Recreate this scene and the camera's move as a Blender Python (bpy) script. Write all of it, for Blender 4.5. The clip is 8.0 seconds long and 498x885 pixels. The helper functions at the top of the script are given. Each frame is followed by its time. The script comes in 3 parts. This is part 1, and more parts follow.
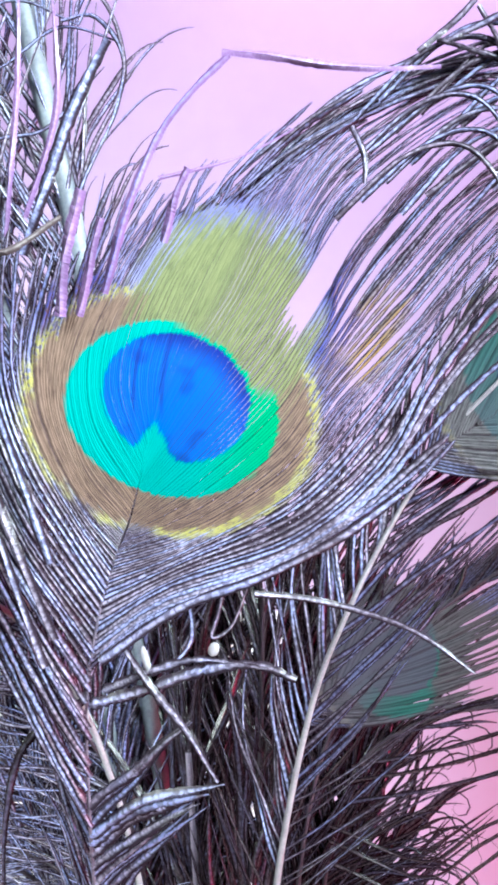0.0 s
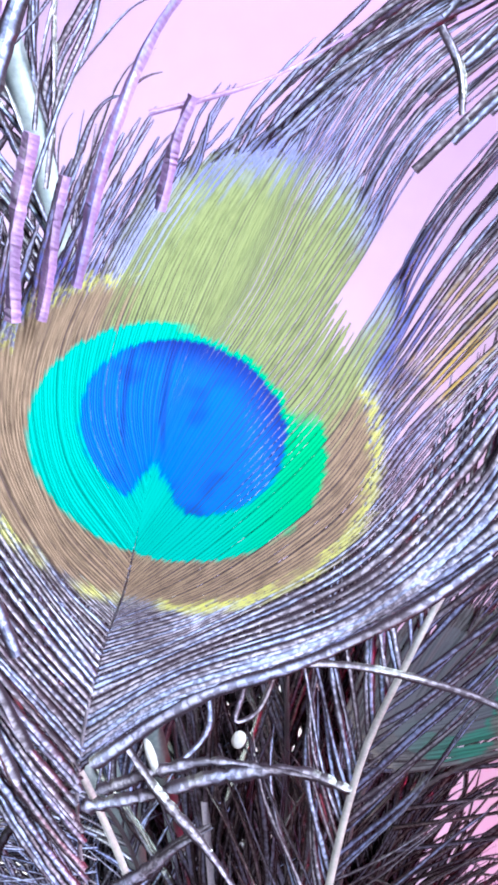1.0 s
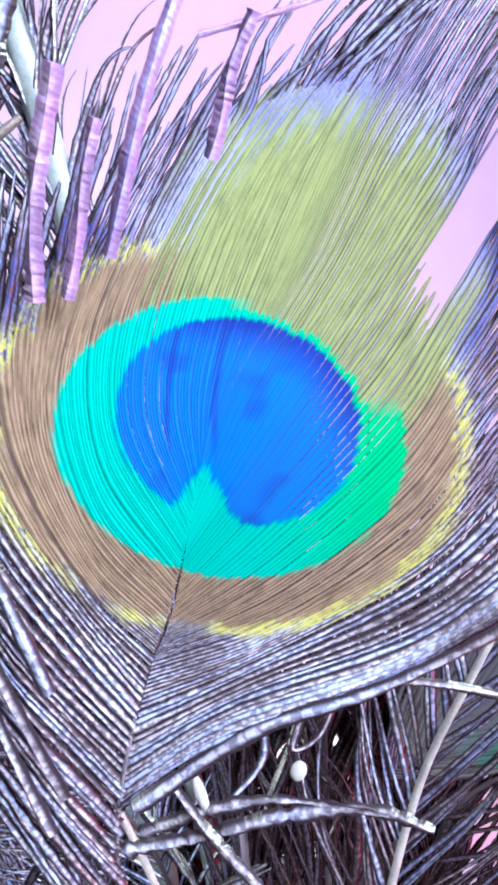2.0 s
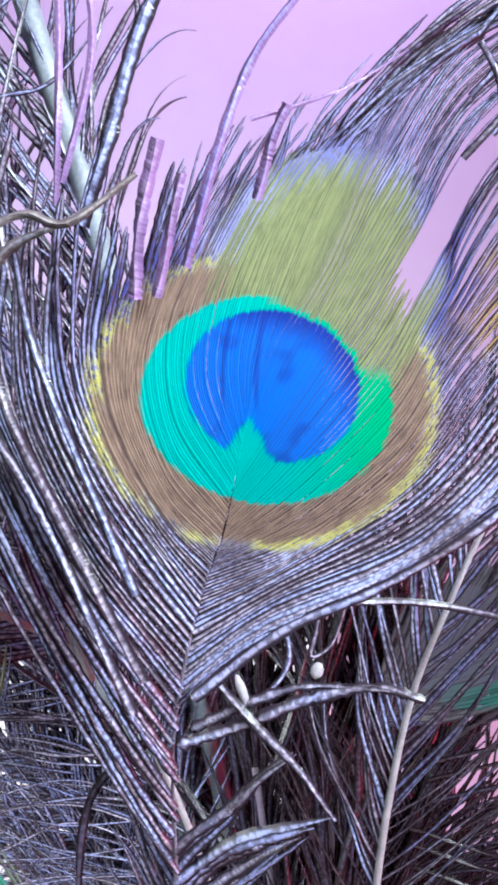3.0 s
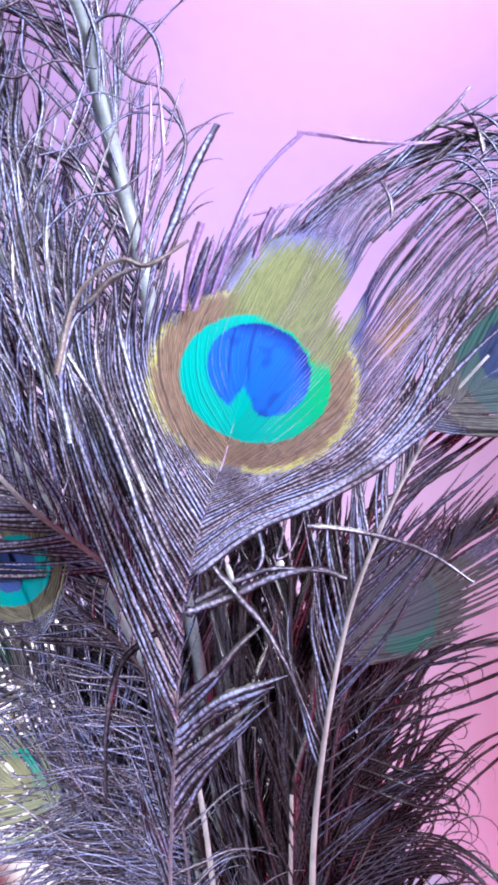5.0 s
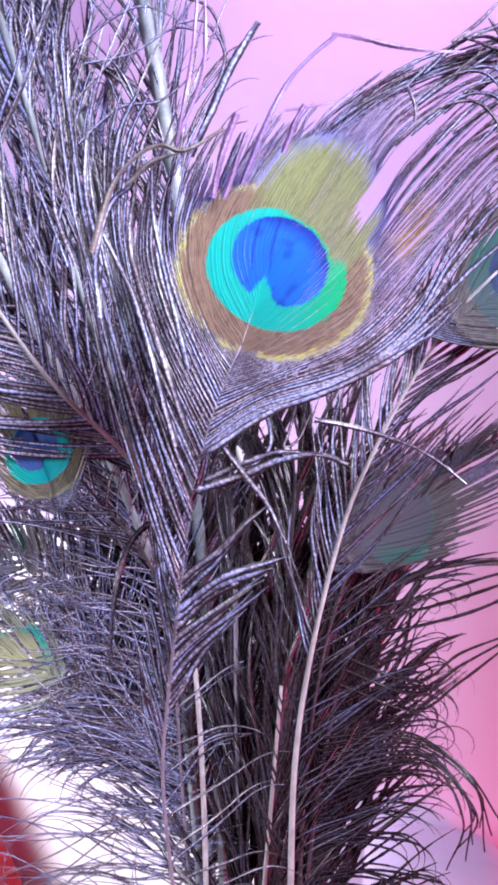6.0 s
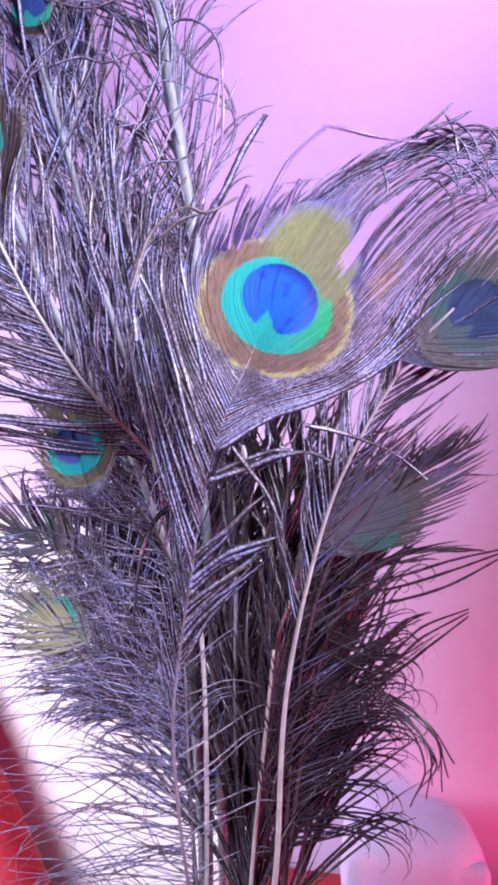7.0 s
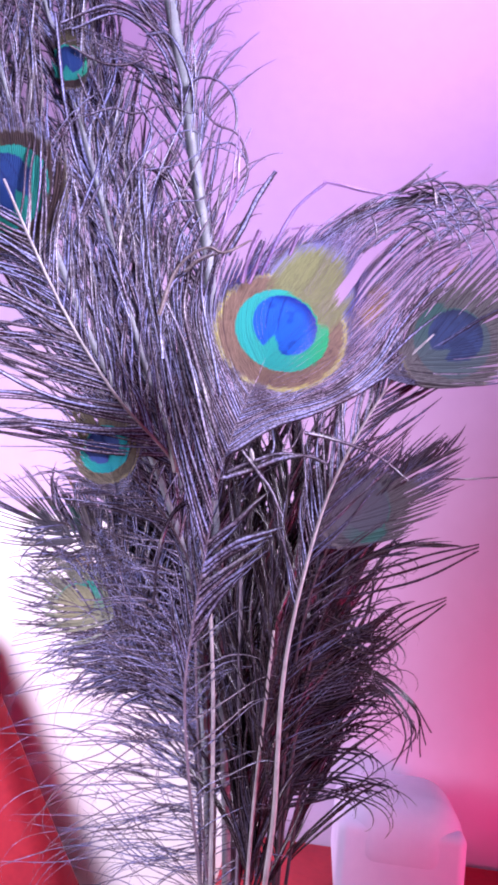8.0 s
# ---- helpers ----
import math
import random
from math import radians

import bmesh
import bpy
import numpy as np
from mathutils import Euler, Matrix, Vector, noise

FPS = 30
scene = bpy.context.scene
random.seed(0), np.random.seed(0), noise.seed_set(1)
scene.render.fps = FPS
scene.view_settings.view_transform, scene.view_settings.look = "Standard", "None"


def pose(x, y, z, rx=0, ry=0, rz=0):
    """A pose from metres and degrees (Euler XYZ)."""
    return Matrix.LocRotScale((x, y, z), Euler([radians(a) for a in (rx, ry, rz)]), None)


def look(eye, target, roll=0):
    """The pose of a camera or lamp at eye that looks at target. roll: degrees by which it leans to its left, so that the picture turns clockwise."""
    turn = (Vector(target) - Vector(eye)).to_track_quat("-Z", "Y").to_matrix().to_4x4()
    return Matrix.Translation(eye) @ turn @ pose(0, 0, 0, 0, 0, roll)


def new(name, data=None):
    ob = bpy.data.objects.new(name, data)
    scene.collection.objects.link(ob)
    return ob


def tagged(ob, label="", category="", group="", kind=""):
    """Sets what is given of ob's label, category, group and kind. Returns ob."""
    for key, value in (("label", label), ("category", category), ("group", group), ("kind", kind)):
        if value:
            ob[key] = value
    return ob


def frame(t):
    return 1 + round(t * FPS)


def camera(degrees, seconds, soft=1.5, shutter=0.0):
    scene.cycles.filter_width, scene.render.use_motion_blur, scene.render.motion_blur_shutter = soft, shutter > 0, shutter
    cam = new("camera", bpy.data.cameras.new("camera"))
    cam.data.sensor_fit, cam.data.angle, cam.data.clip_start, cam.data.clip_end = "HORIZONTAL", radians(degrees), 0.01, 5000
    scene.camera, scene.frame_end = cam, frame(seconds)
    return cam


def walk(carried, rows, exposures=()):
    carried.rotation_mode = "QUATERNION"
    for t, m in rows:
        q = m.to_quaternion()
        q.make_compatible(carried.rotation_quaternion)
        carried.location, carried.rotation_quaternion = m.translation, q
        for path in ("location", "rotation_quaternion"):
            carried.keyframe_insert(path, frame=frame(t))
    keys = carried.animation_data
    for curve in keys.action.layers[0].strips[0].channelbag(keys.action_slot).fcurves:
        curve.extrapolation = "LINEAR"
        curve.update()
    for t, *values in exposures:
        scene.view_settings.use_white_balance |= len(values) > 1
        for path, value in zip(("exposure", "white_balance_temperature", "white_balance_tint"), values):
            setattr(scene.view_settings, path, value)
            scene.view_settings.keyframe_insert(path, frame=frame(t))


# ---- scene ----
cam = camera(35.4, 8.0, soft=3.5)
PATH = [
    (0, look((0.0143, 0.0025, 0.5022), (0.0068, 0.0545, 0.5034), 1.6)),
    (0.5, look((0.0099, 0.0144, 0.5061), (0.0022, 0.0663, 0.5053), 1.4)),
    (1, look((0.0076, 0.0274, 0.5113), (0.0001, 0.0792, 0.5087), 0.5)),
    (1.5, look((0.0004, 0.0352, 0.5113), (-0.0064, 0.0871, 0.5078), -0.2)),
    (1.7, look((0.0014, 0.0378, 0.5122), (-0.0061, 0.0896, 0.5078), -0.6)),
    (2.8, look((-0.0013, 0.0213, 0.5072), (-0.0065, 0.0736, 0.5062), -3.4)),
    (3, look((-0.0023, 0.0148, 0.5051), (-0.0073, 0.0671, 0.5043), -2.8)),
    (3.5, look((-0.0029, -0.0008, 0.4993), (-0.0076, 0.0515, 0.4996), -1.7)),
    (4, look((-0.0023, -0.0122, 0.4958), (-0.0070, 0.0401, 0.4969), -1.3)),
    (5.3, look((0.0047, -0.0355, 0.4793), (-0.0006, 0.0164, 0.4853), 1.1)),
    (5.5, look((0.0053, -0.0344, 0.4757), (-0.0004, 0.0175, 0.4808), 1.9)),
    (6, look((0.0042, -0.0415, 0.4674), (-0.0014, 0.0106, 0.4714), 4.3)),
    (6.5, look((0.0052, -0.0550, 0.4633), (0.0003, -0.0029, 0.4679), 4.8)),
    (7, look((0.0052, -0.0763, 0.4615), (0.0002, -0.0243, 0.4664), 5.2)),
    (7.5, look((0.0052, -0.0905, 0.4577), (0.0002, -0.0386, 0.4630), 5.8)),
    (8, look((0.0060, -0.1064, 0.4572), (0.0010, -0.0544, 0.4627), 6.1)),
]
EXPOSURES = [(0, 0.38, 6250, -9), (0.5, 0.46, 6250, -10), (1, 0.56, 6250, -9), (1.7, 0.58, 6250, -8), (2.8, 0.12, 6250, -4), (3.5, 0.10, 6250, -1), (4, 0.16, 6300, 1), (5.3, 0.24, 6350, 13), (6.5, 0.14, 6400, 25), (8, -0.03, 6400, 43)]
walk(cam, PATH, EXPOSURES)

# ---- light ----
world = bpy.data.worlds.new("world")
scene.world = world
world.use_nodes = True
world.node_tree.nodes["Background"].inputs[0].default_value = (0.75, 0.62, 0.95, 1)
world.node_tree.nodes["Background"].inputs[1].default_value = 0.15


def lamp(name, eye, target, size, watts, colour, spread):
    data = bpy.data.lights.new(name, "AREA")
    data.shape, data.size, data.size_y = "RECTANGLE", size[0], size[1]
    data.energy, data.color, data.spread = watts, colour, radians(spread)
    ob = new(name, data)
    ob.matrix_world = look(eye, target)
    return ob


# unseen key light added for the feathers; there is no window here
lamp("key_light", (0.26, -0.17, 0.70), (-0.03, 0.09, 0.535), (0.22, 0.22), 0.62, (0.84, 0.87, 1.0), 50)
# unseen lilac lamp added so that the wall fades from top to bottom
lamp("lilac_lamp", (0.08, -0.08, 0.92), (0.03, 0.27, 0.74), (0.24, 0.14), 0.44, (0.84, 0.61, 1.0), 48)
# unseen fill added from the left, for the paper and left feathers
lamp("left_fill_light", (-0.33, 0.02, 0.46), (-0.105, 0.27, 0.36), (0.12, 0.22), 0.66, (0.93, 0.93, 1.0), 82)
lamp("red_lamp", (0.26, 0.10, 0.32), (0.10, 0.27, 0.37), (0.08, 0.08), 0.30, (1.0, 0.04, 0.18), 120)


# ---- materials ----
class Nodes:
    """A short hand for shader nodes."""

    def __init__(self, name):
        self.mat = bpy.data.materials.new(name)
        self.mat.use_nodes = True
        self.tree = self.mat.node_tree
        self.bsdf = self.tree.nodes["Principled BSDF"]

    def put(self, socket, value):
        if hasattr(value, "is_output"):
            self.tree.links.new(value, socket)
        else:
            socket.default_value = value

    def math(self, op, a, b=0.0, clamp=False):
        n = self.tree.nodes.new("ShaderNodeMath")
        n.operation, n.use_clamp = op, clamp
        self.put(n.inputs[0], a)
        self.put(n.inputs[1], b)
        return n.outputs[0]

    def step(self, x, lo, hi):
        n = self.tree.nodes.new("ShaderNodeMapRange")
        n.interpolation_type = "SMOOTHSTEP"
        self.put(n.inputs[0], x)
        n.inputs[1].default_value, n.inputs[2].default_value = lo, hi
        return n.outputs[0]

    def mix(self, f, a, b):
        n = self.tree.nodes.new("ShaderNodeMix")
        n.data_type = "RGBA"
        self.put(n.inputs[0], f)
        self.put(n.inputs[6], a if hasattr(a, "is_output") else (*a, 1))
        self.put(n.inputs[7], b if hasattr(b, "is_output") else (*b, 1))
        return n.outputs[2]

    def noise(self, scale, detail=3.0, vector=None):
        n = self.tree.nodes.new("ShaderNodeTexNoise")
        n.inputs["Scale"].default_value, n.inputs["Detail"].default_value = scale, detail
        if vector is not None:
            self.put(n.inputs["Vector"], vector)
        return n.outputs[0]

    def place(self):
        return self.tree.nodes.new("ShaderNodeNewGeometry").outputs["Position"]

    def uv(self, name):
        n = self.tree.nodes.new("ShaderNodeUVMap")
        n.uv_map = name
        s = self.tree.nodes.new("ShaderNodeSeparateXYZ")
        self.put(s.inputs[0], n.outputs[0])
        return n.outputs[0], s.outputs[0], s.outputs[1]

    def chance(self):
        return self.tree.nodes.new("ShaderNodeObjectInfo").outputs["Random"]

    def bump(self, height, strength, distance):
        n = self.tree.nodes.new("ShaderNodeBump")
        n.inputs["Strength"].default_value, n.inputs["Distance"].default_value = strength, distance
        self.put(n.inputs["Height"], height)
        self.put(self.bsdf.inputs["Normal"], n.outputs[0])

    def done(self, colour, rough=0.5, metal=0.0, spec=0.5):
        for key, value in (("Base Color", colour), ("Roughness", rough), ("Metallic", metal), ("Specular IOR Level", spec)):
            if key == "Base Color" and not hasattr(value, "is_output"):
                value = (*value, 1)
            self.put(self.bsdf.inputs[key], value)
        return self.mat


def ellipse(k, u, v, cu, cv, ru, rv, turn=0.0):
    """1 on the rim of a turned ellipse, less inside."""
    c, s = math.cos(radians(turn)), math.sin(radians(turn))
    du, dv = k.math("SUBTRACT", u, cu), k.math("SUBTRACT", v, cv)
    a = k.math("ADD", k.math("MULTIPLY", du, c / ru), k.math("MULTIPLY", dv, s / ru))
    b = k.math("ADD", k.math("MULTIPLY", du, -s / rv), k.math("MULTIPLY", dv, c / rv))
    return k.math("SQRT", k.math("ADD", k.math("MULTIPLY", a, a), k.math("MULTIPLY", b, b)))


def barb_material(name, dark, pale, blue, blue_deep, teal, green, brown, tongue, rim):
    """Barbs: mauve strands, and the ringed eye where the eye coordinates are near zero."""
    k = Nodes(name)
    _, u, v = k.uv("eye")
    svec, along, across = k.uv("strand")
    wob = k.math("MULTIPLY", k.math("SUBTRACT", k.noise(700.0, 4.0, k.place()), 0.5), 0.10)
    wob = k.math("ADD", wob, k.math("MULTIPLY", k.math("SUBTRACT", k.chance(), 0.5), 0.05))
    dash = k.tree.nodes.new("ShaderNodeCombineXYZ")
    for socket, value in zip(dash.inputs, (k.math("MULTIPLY", along, 1.5), k.math("MULTIPLY", across, 0.9), k.math("MULTIPLY", k.chance(), 90.0))):
        k.put(socket, value)
    speck = k.noise(1.0, 2.0, dash.outputs[0])
    fibre = k.tree.nodes.new("ShaderNodeCombineXYZ")
    for socket, value in zip(fibre.inputs, (k.math("MULTIPLY", along, 0.45), k.math("MULTIPLY", across, 1.6), k.math("MULTIPLY", k.chance(), 70.0))):
        k.put(socket, value)
    streaks = k.noise(1.0, 3.0, fibre.outputs[0])
    broad = k.noise(120.0, 2.0, k.place())
    # loose strands: dark barbule edges, pale ridge with its highlight and glints painted in
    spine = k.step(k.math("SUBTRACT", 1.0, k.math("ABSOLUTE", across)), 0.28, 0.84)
    pale_glint = k.math("MULTIPLY", spine, k.math("ADD", 0.34, k.math("MULTIPLY", k.step(speck, 0.42, 0.6), 0.66)))
    pale_glint = k.math("MULTIPLY", pale_glint, k.math("ADD", 0.45, k.step(broad, 0.3, 0.7)))
    pale_glint = k.math("MULTIPLY", pale_glint, k.math("ADD", 0.6, k.math("MULTIPLY", k.chance(), 0.7)), True)
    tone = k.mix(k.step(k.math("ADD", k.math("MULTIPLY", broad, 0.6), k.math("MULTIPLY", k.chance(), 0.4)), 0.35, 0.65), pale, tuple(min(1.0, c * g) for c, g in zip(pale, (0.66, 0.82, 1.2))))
    col = k.mix(pale_glint, dark, tone)
    # blue and yellow hems round the eye
    tongue_d = k.math("ADD", ellipse(k, u, v, 0.50, 0.82, 0.90, 1.05, -20.0), k.math("ADD", k.math("MULTIPLY", wob, 1.6), k.math("MULTIPLY", k.math("SUBTRACT", k.chance(), 0.5), 0.14)))
    ring_d = k.math("ADD", ellipse(k, u, v, -0.02, -0.02, 1.32, 1.13), wob)
    both = k.math("MINIMUM", tongue_d, ring_d)
    hem = k.math("MULTIPLY", k.math("SUBTRACT", 1.0, k.step(both, 1.08, 1.6)), k.math("MULTIPLY", k.step(v, -0.5, 0.8), k.math("MULTIPLY", spine, k.step(speck, 0.34, 0.56))))
    hem = k.math("MULTIPLY", hem, 1.0 if name == "barb" else 0.2)
    col = k.mix(hem, col, k.mix(k.step(broad, 0.35, 0.65), (0.07, 0.09, 0.45), (0.38, 0.37, 0.72)))
    rim_on = k.math("MULTIPLY", k.math("SUBTRACT", 1.0, k.step(ring_d, 1.03, 1.10)), k.math("MULTIPLY", k.step(broad, 0.30, 0.48), k.step(k.math("ADD", speck, k.math("MULTIPLY", v, -0.06)), 0.38, 0.52)))
    col = k.mix(rim_on, col, rim)
    grain = k.math("ADD", k.math("MULTIPLY", k.step(streaks, 0.42, 0.66), 0.8), k.math("MULTIPLY", k.step(k.noise(900.0, 3.0, k.place()), 0.45, 0.7), 0.2), True)
    col = k.mix(k.math("SUBTRACT", 1.0, k.step(ring_d, 0.97, 1.03)), col, k.mix(grain, brown, tuple(c * 0.45 for c in brown)))
    col = k.mix(k.math("SUBTRACT", 1.0, k.step(tongue_d, 0.80, 1.04)), col, k.mix(grain, tongue, tuple(c * 0.55 for c in tongue)))
    low = k.math("MULTIPLY", k.step(k.math("MULTIPLY", v, -1.0), 0.35, 1.0), k.math("SUBTRACT", 1.0, k.step(ring_d, 0.97, 1.03)))
    col = k.mix(low, col, k.mix(grain, brown, tuple(c * 0.35 for c in brown)))
    amber = k.math("SUBTRACT", 1.0, k.step(k.math("ADD", ellipse(k, u, v, 1.78, 0.72, 0.34, 0.62, -35.0), k.math("MULTIPLY", wob, 3.0)), 0.6, 1.1))
    col = k.mix(k.math("MULTIPLY", amber, k.math("MULTIPLY", spine, k.step(broad, 0.3, 0.6))), col, (0.55, 0.36, 0.07))
    # teal disc, greener to one side
    teal_d = k.math("ADD", ellipse(k, u, v, 0.0, 0.0, 1.0, 0.83, -8.0), k.math("MULTIPLY", wob, 0.5))
    side = k.step(k.math("ADD", u, k.math("MULTIPLY", v, 0.2)), -0.2, 0.9)
    teal_on = k.math("SUBTRACT", 1.0, k.step(teal_d, 0.975, 1.015))
    heart = ellipse(k, u, v, 0.04, 0.12, 0.69, 0.60, -12.0)
    # the tongue runs down to the blue spot on one side
    cut = k.math("MULTIPLY", k.math("MULTIPLY", k.step(u, -0.02, 0.2), k.step(v, 0.12, 0.3)), k.step(k.math("ADD", heart, wob), 1.03, 1.09))
    teal_on = k.math("MULTIPLY", teal_on, k.math("SUBTRACT", 1.0, cut))
    col = k.mix(teal_on, col, k.mix(side, teal, green))
    # heart-shaped blue spot
    drop = k.math("SUBTRACT", -0.10, v)
    lean = k.math("ABSOLUTE", k.math("ADD", k.math("ADD", u, 0.17), k.math("MULTIPLY", drop, 0.12)))
    wedge = k.math("SUBTRACT", lean, k.math("MULTIPLY", drop, 0.62))
    blue_on = k.math("MULTIPLY", k.math("SUBTRACT", 1.0, k.step(k.math("ADD", heart, k.math("MULTIPLY", wob, 0.6)), 0.97, 1.02)), k.step(k.math("ADD", wedge, k.math("MULTIPLY", wob, 0.8)), -0.03, 0.03))
    deep = k.math("MULTIPLY", k.step(heart, 0.55, 1.0), k.step(k.math("ADD", k.math("MULTIPLY", u, 0.8), v), 0.2, 0.8))
    streak = k.step(k.noise(260.0, 1.0, k.place()), 0.55, 0.7)
    spot = k.mix(deep, k.mix(k.math("MULTIPLY", streak, 0.5), blue, blue_deep), blue_deep)
    for at, wide in ((0.36, 0.022), (0.10, 0.03)):
        line = k.math("ABSOLUTE", k.math("ADD", u, k.math("SUBTRACT", at, k.math("MULTIPLY", k.math("MULTIPLY", v, v), 0.25))))
        line = k.math("MULTIPLY", k.math("SUBTRACT", 1.0, k.step(line, wide * 0.3, wide)), k.math("MULTIPLY", k.step(v, -0.15, 0.15), 0.6))
        spot = k.mix(line, spot, blue_deep)
    col = k.mix(blue_on, col, spot)
    eye_on = k.math("MAXIMUM", k.math("SUBTRACT", 1.0, k.step(both, 0.95, 1.08)), teal_on)
    # shade between the eye's barbs, painted as dark lines on their edges
    groove_shade = k.math("MULTIPLY", k.step(k.math("ABSOLUTE", across), 0.4, 0.8), k.math("MULTIPLY", eye_on, k.math("SUBTRACT", k.math("ADD", 0.6, k.math("MULTIPLY", k.chance(), 0.4)), k.math("MULTIPLY", teal_on, 0.42))))
    col = k.mix(groove_shade, col, tuple(c * 1.2 for c in dark))
    wave = k.math("SINE", k.math("ADD", k.math("MULTIPLY", along, 16.0), k.math("MULTIPLY", across, 3.0)))
    k.bump(k.math("MULTIPLY", k.math("ADD", k.math("MULTIPLY", wave, 0.05), speck), k.math("SUBTRACT", 1.0, k.math("MULTIPLY", eye_on, 0.75))), 0.8, 0.00016)
    rough = k.math("ADD", 0.26, k.math("MULTIPLY", eye_on, 0.28))
    return k.done(col, rough, k.math("MULTIPLY", teal_on, 0.25), k.math("SUBTRACT", 0.6, k.math("MULTIPLY", eye_on, 0.48)))


def plain_material(name, a, b, scale, rough=0.5, bump=0.0, spec=0.5):
    k = Nodes(name)
    n = k.math("ADD", k.math("MULTIPLY", k.noise(scale, 4.0, k.place()), 0.6), k.math("MULTIPLY", k.noise(scale * 9, 3.0, k.place()), 0.4))
    if bump:
        k.bump(n, bump, 0.0004)
    return k.done(k.mix(k.step(n, 0.32, 0.68), a, b), rough, 0.0, spec)


DARK, PALE = (0.042, 0.027, 0.042), (0.82, 0.71, 0.92)
BARB = barb_material("barb", DARK, PALE, (0.012, 0.16, 0.72), (0.012, 0.035, 0.33), (0.0, 0.51, 0.44), (0.0, 0.47, 0.20),
                     (0.33, 0.22, 0.165), (0.30, 0.33, 0.15), (0.54, 0.50, 0.14))
FADED = barb_material("faded_barb", (0.026, 0.016, 0.026), (0.30, 0.26, 0.34), (0.045, 0.07, 0.17), (0.03, 0.045, 0.10), (0.09, 0.13, 0.15), (0.05, 0.14, 0.13),
                      (0.16, 0.15, 0.16), (0.15, 0.15, 0.15), (0.17, 0.15, 0.10))
GREY = barb_material("grey_barb", (0.026, 0.016, 0.024), (0.20, 0.16, 0.20), (0.10, 0.10, 0.13), (0.09, 0.09, 0.12), (0.11, 0.11, 0.14), (0.04, 0.14, 0.12),
                     (0.12, 0.11, 0.13), (0.12, 0.11, 0.12), (0.13, 0.11, 0.11))
TEAL = barb_material("teal_barb", (0.024, 0.015, 0.022), (0.50, 0.44, 0.58), (0.08, 0.15, 0.46), (0.05, 0.08, 0.30), (0.0, 0.48, 0.52), (0.0, 0.50, 0.42),
                     (0.26, 0.23, 0.17), (0.30, 0.28, 0.18), (0.34, 0.32, 0.16))
OLIVE = barb_material("olive_barb", (0.022, 0.014, 0.02), (0.30, 0.26, 0.32), (0.36, 0.36, 0.22), (0.28, 0.29, 0.20), (0.32, 0.34, 0.23), (0.02, 0.42, 0.34),
                      (0.30, 0.33, 0.26), (0.30, 0.32, 0.26), (0.34, 0.40, 0.32))
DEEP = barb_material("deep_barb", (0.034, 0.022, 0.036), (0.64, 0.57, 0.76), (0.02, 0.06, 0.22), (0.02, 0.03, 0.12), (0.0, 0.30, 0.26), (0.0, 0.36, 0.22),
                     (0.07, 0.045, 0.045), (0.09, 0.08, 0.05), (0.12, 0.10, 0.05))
# mauve barbs standing clear: the backlight through them is put into the colour
BACKLIT = barb_material("backlit_barb", (0.34, 0.19, 0.42), (0.64, 0.46, 0.74), (0.03, 0.06, 0.14), (0.012, 0.02, 0.05), (0.06, 0.10, 0.11), (0.02, 0.16, 0.12),
                      (0.10, 0.08, 0.08), (0.10, 0.09, 0.08), (0.2, 0.16, 0.05))
TAN = barb_material("tan_barb", (0.22, 0.17, 0.18), (0.82, 0.74, 0.72), (0.03, 0.06, 0.14), (0.012, 0.02, 0.05), (0.06, 0.10, 0.11), (0.02, 0.16, 0.12),
                    (0.10, 0.08, 0.08), (0.10, 0.09, 0.08), (0.2, 0.16, 0.05))
# blackish barbs; on the inner feathers this is shade put into the colour
DARK_SHADED = barb_material("dark_shaded_barb", (0.018, 0.009, 0.013), (0.13, 0.09, 0.105), (0.03, 0.06, 0.14), (0.012, 0.02, 0.05), (0.06, 0.10, 0.11), (0.02, 0.16, 0.12),
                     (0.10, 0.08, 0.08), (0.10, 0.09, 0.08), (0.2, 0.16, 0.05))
QUILL = plain_material("quill", (0.62, 0.58, 0.60), (0.40, 0.36, 0.40), 260.0, 0.35, 0.3)
QUILL_BROWN = plain_material("brown_quill", (0.10, 0.07, 0.09), (0.05, 0.035, 0.05), 300.0, 0.4, 0.3)
QUILL_MAUVE = plain_material("mauve_quill", (0.34, 0.28, 0.36), (0.18, 0.14, 0.20), 300.0, 0.4, 0.3)
QUILL_GREY = plain_material("grey_quill", (0.42, 0.46, 0.50), (0.26, 0.29, 0.34), 160.0, 0.45, 0.4)
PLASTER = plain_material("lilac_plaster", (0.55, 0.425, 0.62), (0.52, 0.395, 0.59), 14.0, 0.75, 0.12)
PAPER = plain_material("white_paper", (0.86, 0.85, 0.88), (0.82, 0.81, 0.85), 20.0, 0.7, 0.05)
CLOTH = plain_material("red_cloth", (0.45, 0.02, 0.035), (0.34, 0.012, 0.03), 40.0, 0.85, 0.4)
# pale lilac of a soft glow, put into a plain colour
LILAC = plain_material("lilac_glow", (0.70, 0.60, 0.84), (0.64, 0.54, 0.80), 20.0, 0.6, 0.05)
# darker than the back wall so that the unseen walls bounce less light
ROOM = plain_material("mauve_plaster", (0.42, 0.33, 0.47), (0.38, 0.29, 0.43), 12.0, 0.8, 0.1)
WOOD = plain_material("dark_wood", (0.12, 0.05, 0.06), (0.07, 0.03, 0.04), 30.0, 0.5, 0.2)


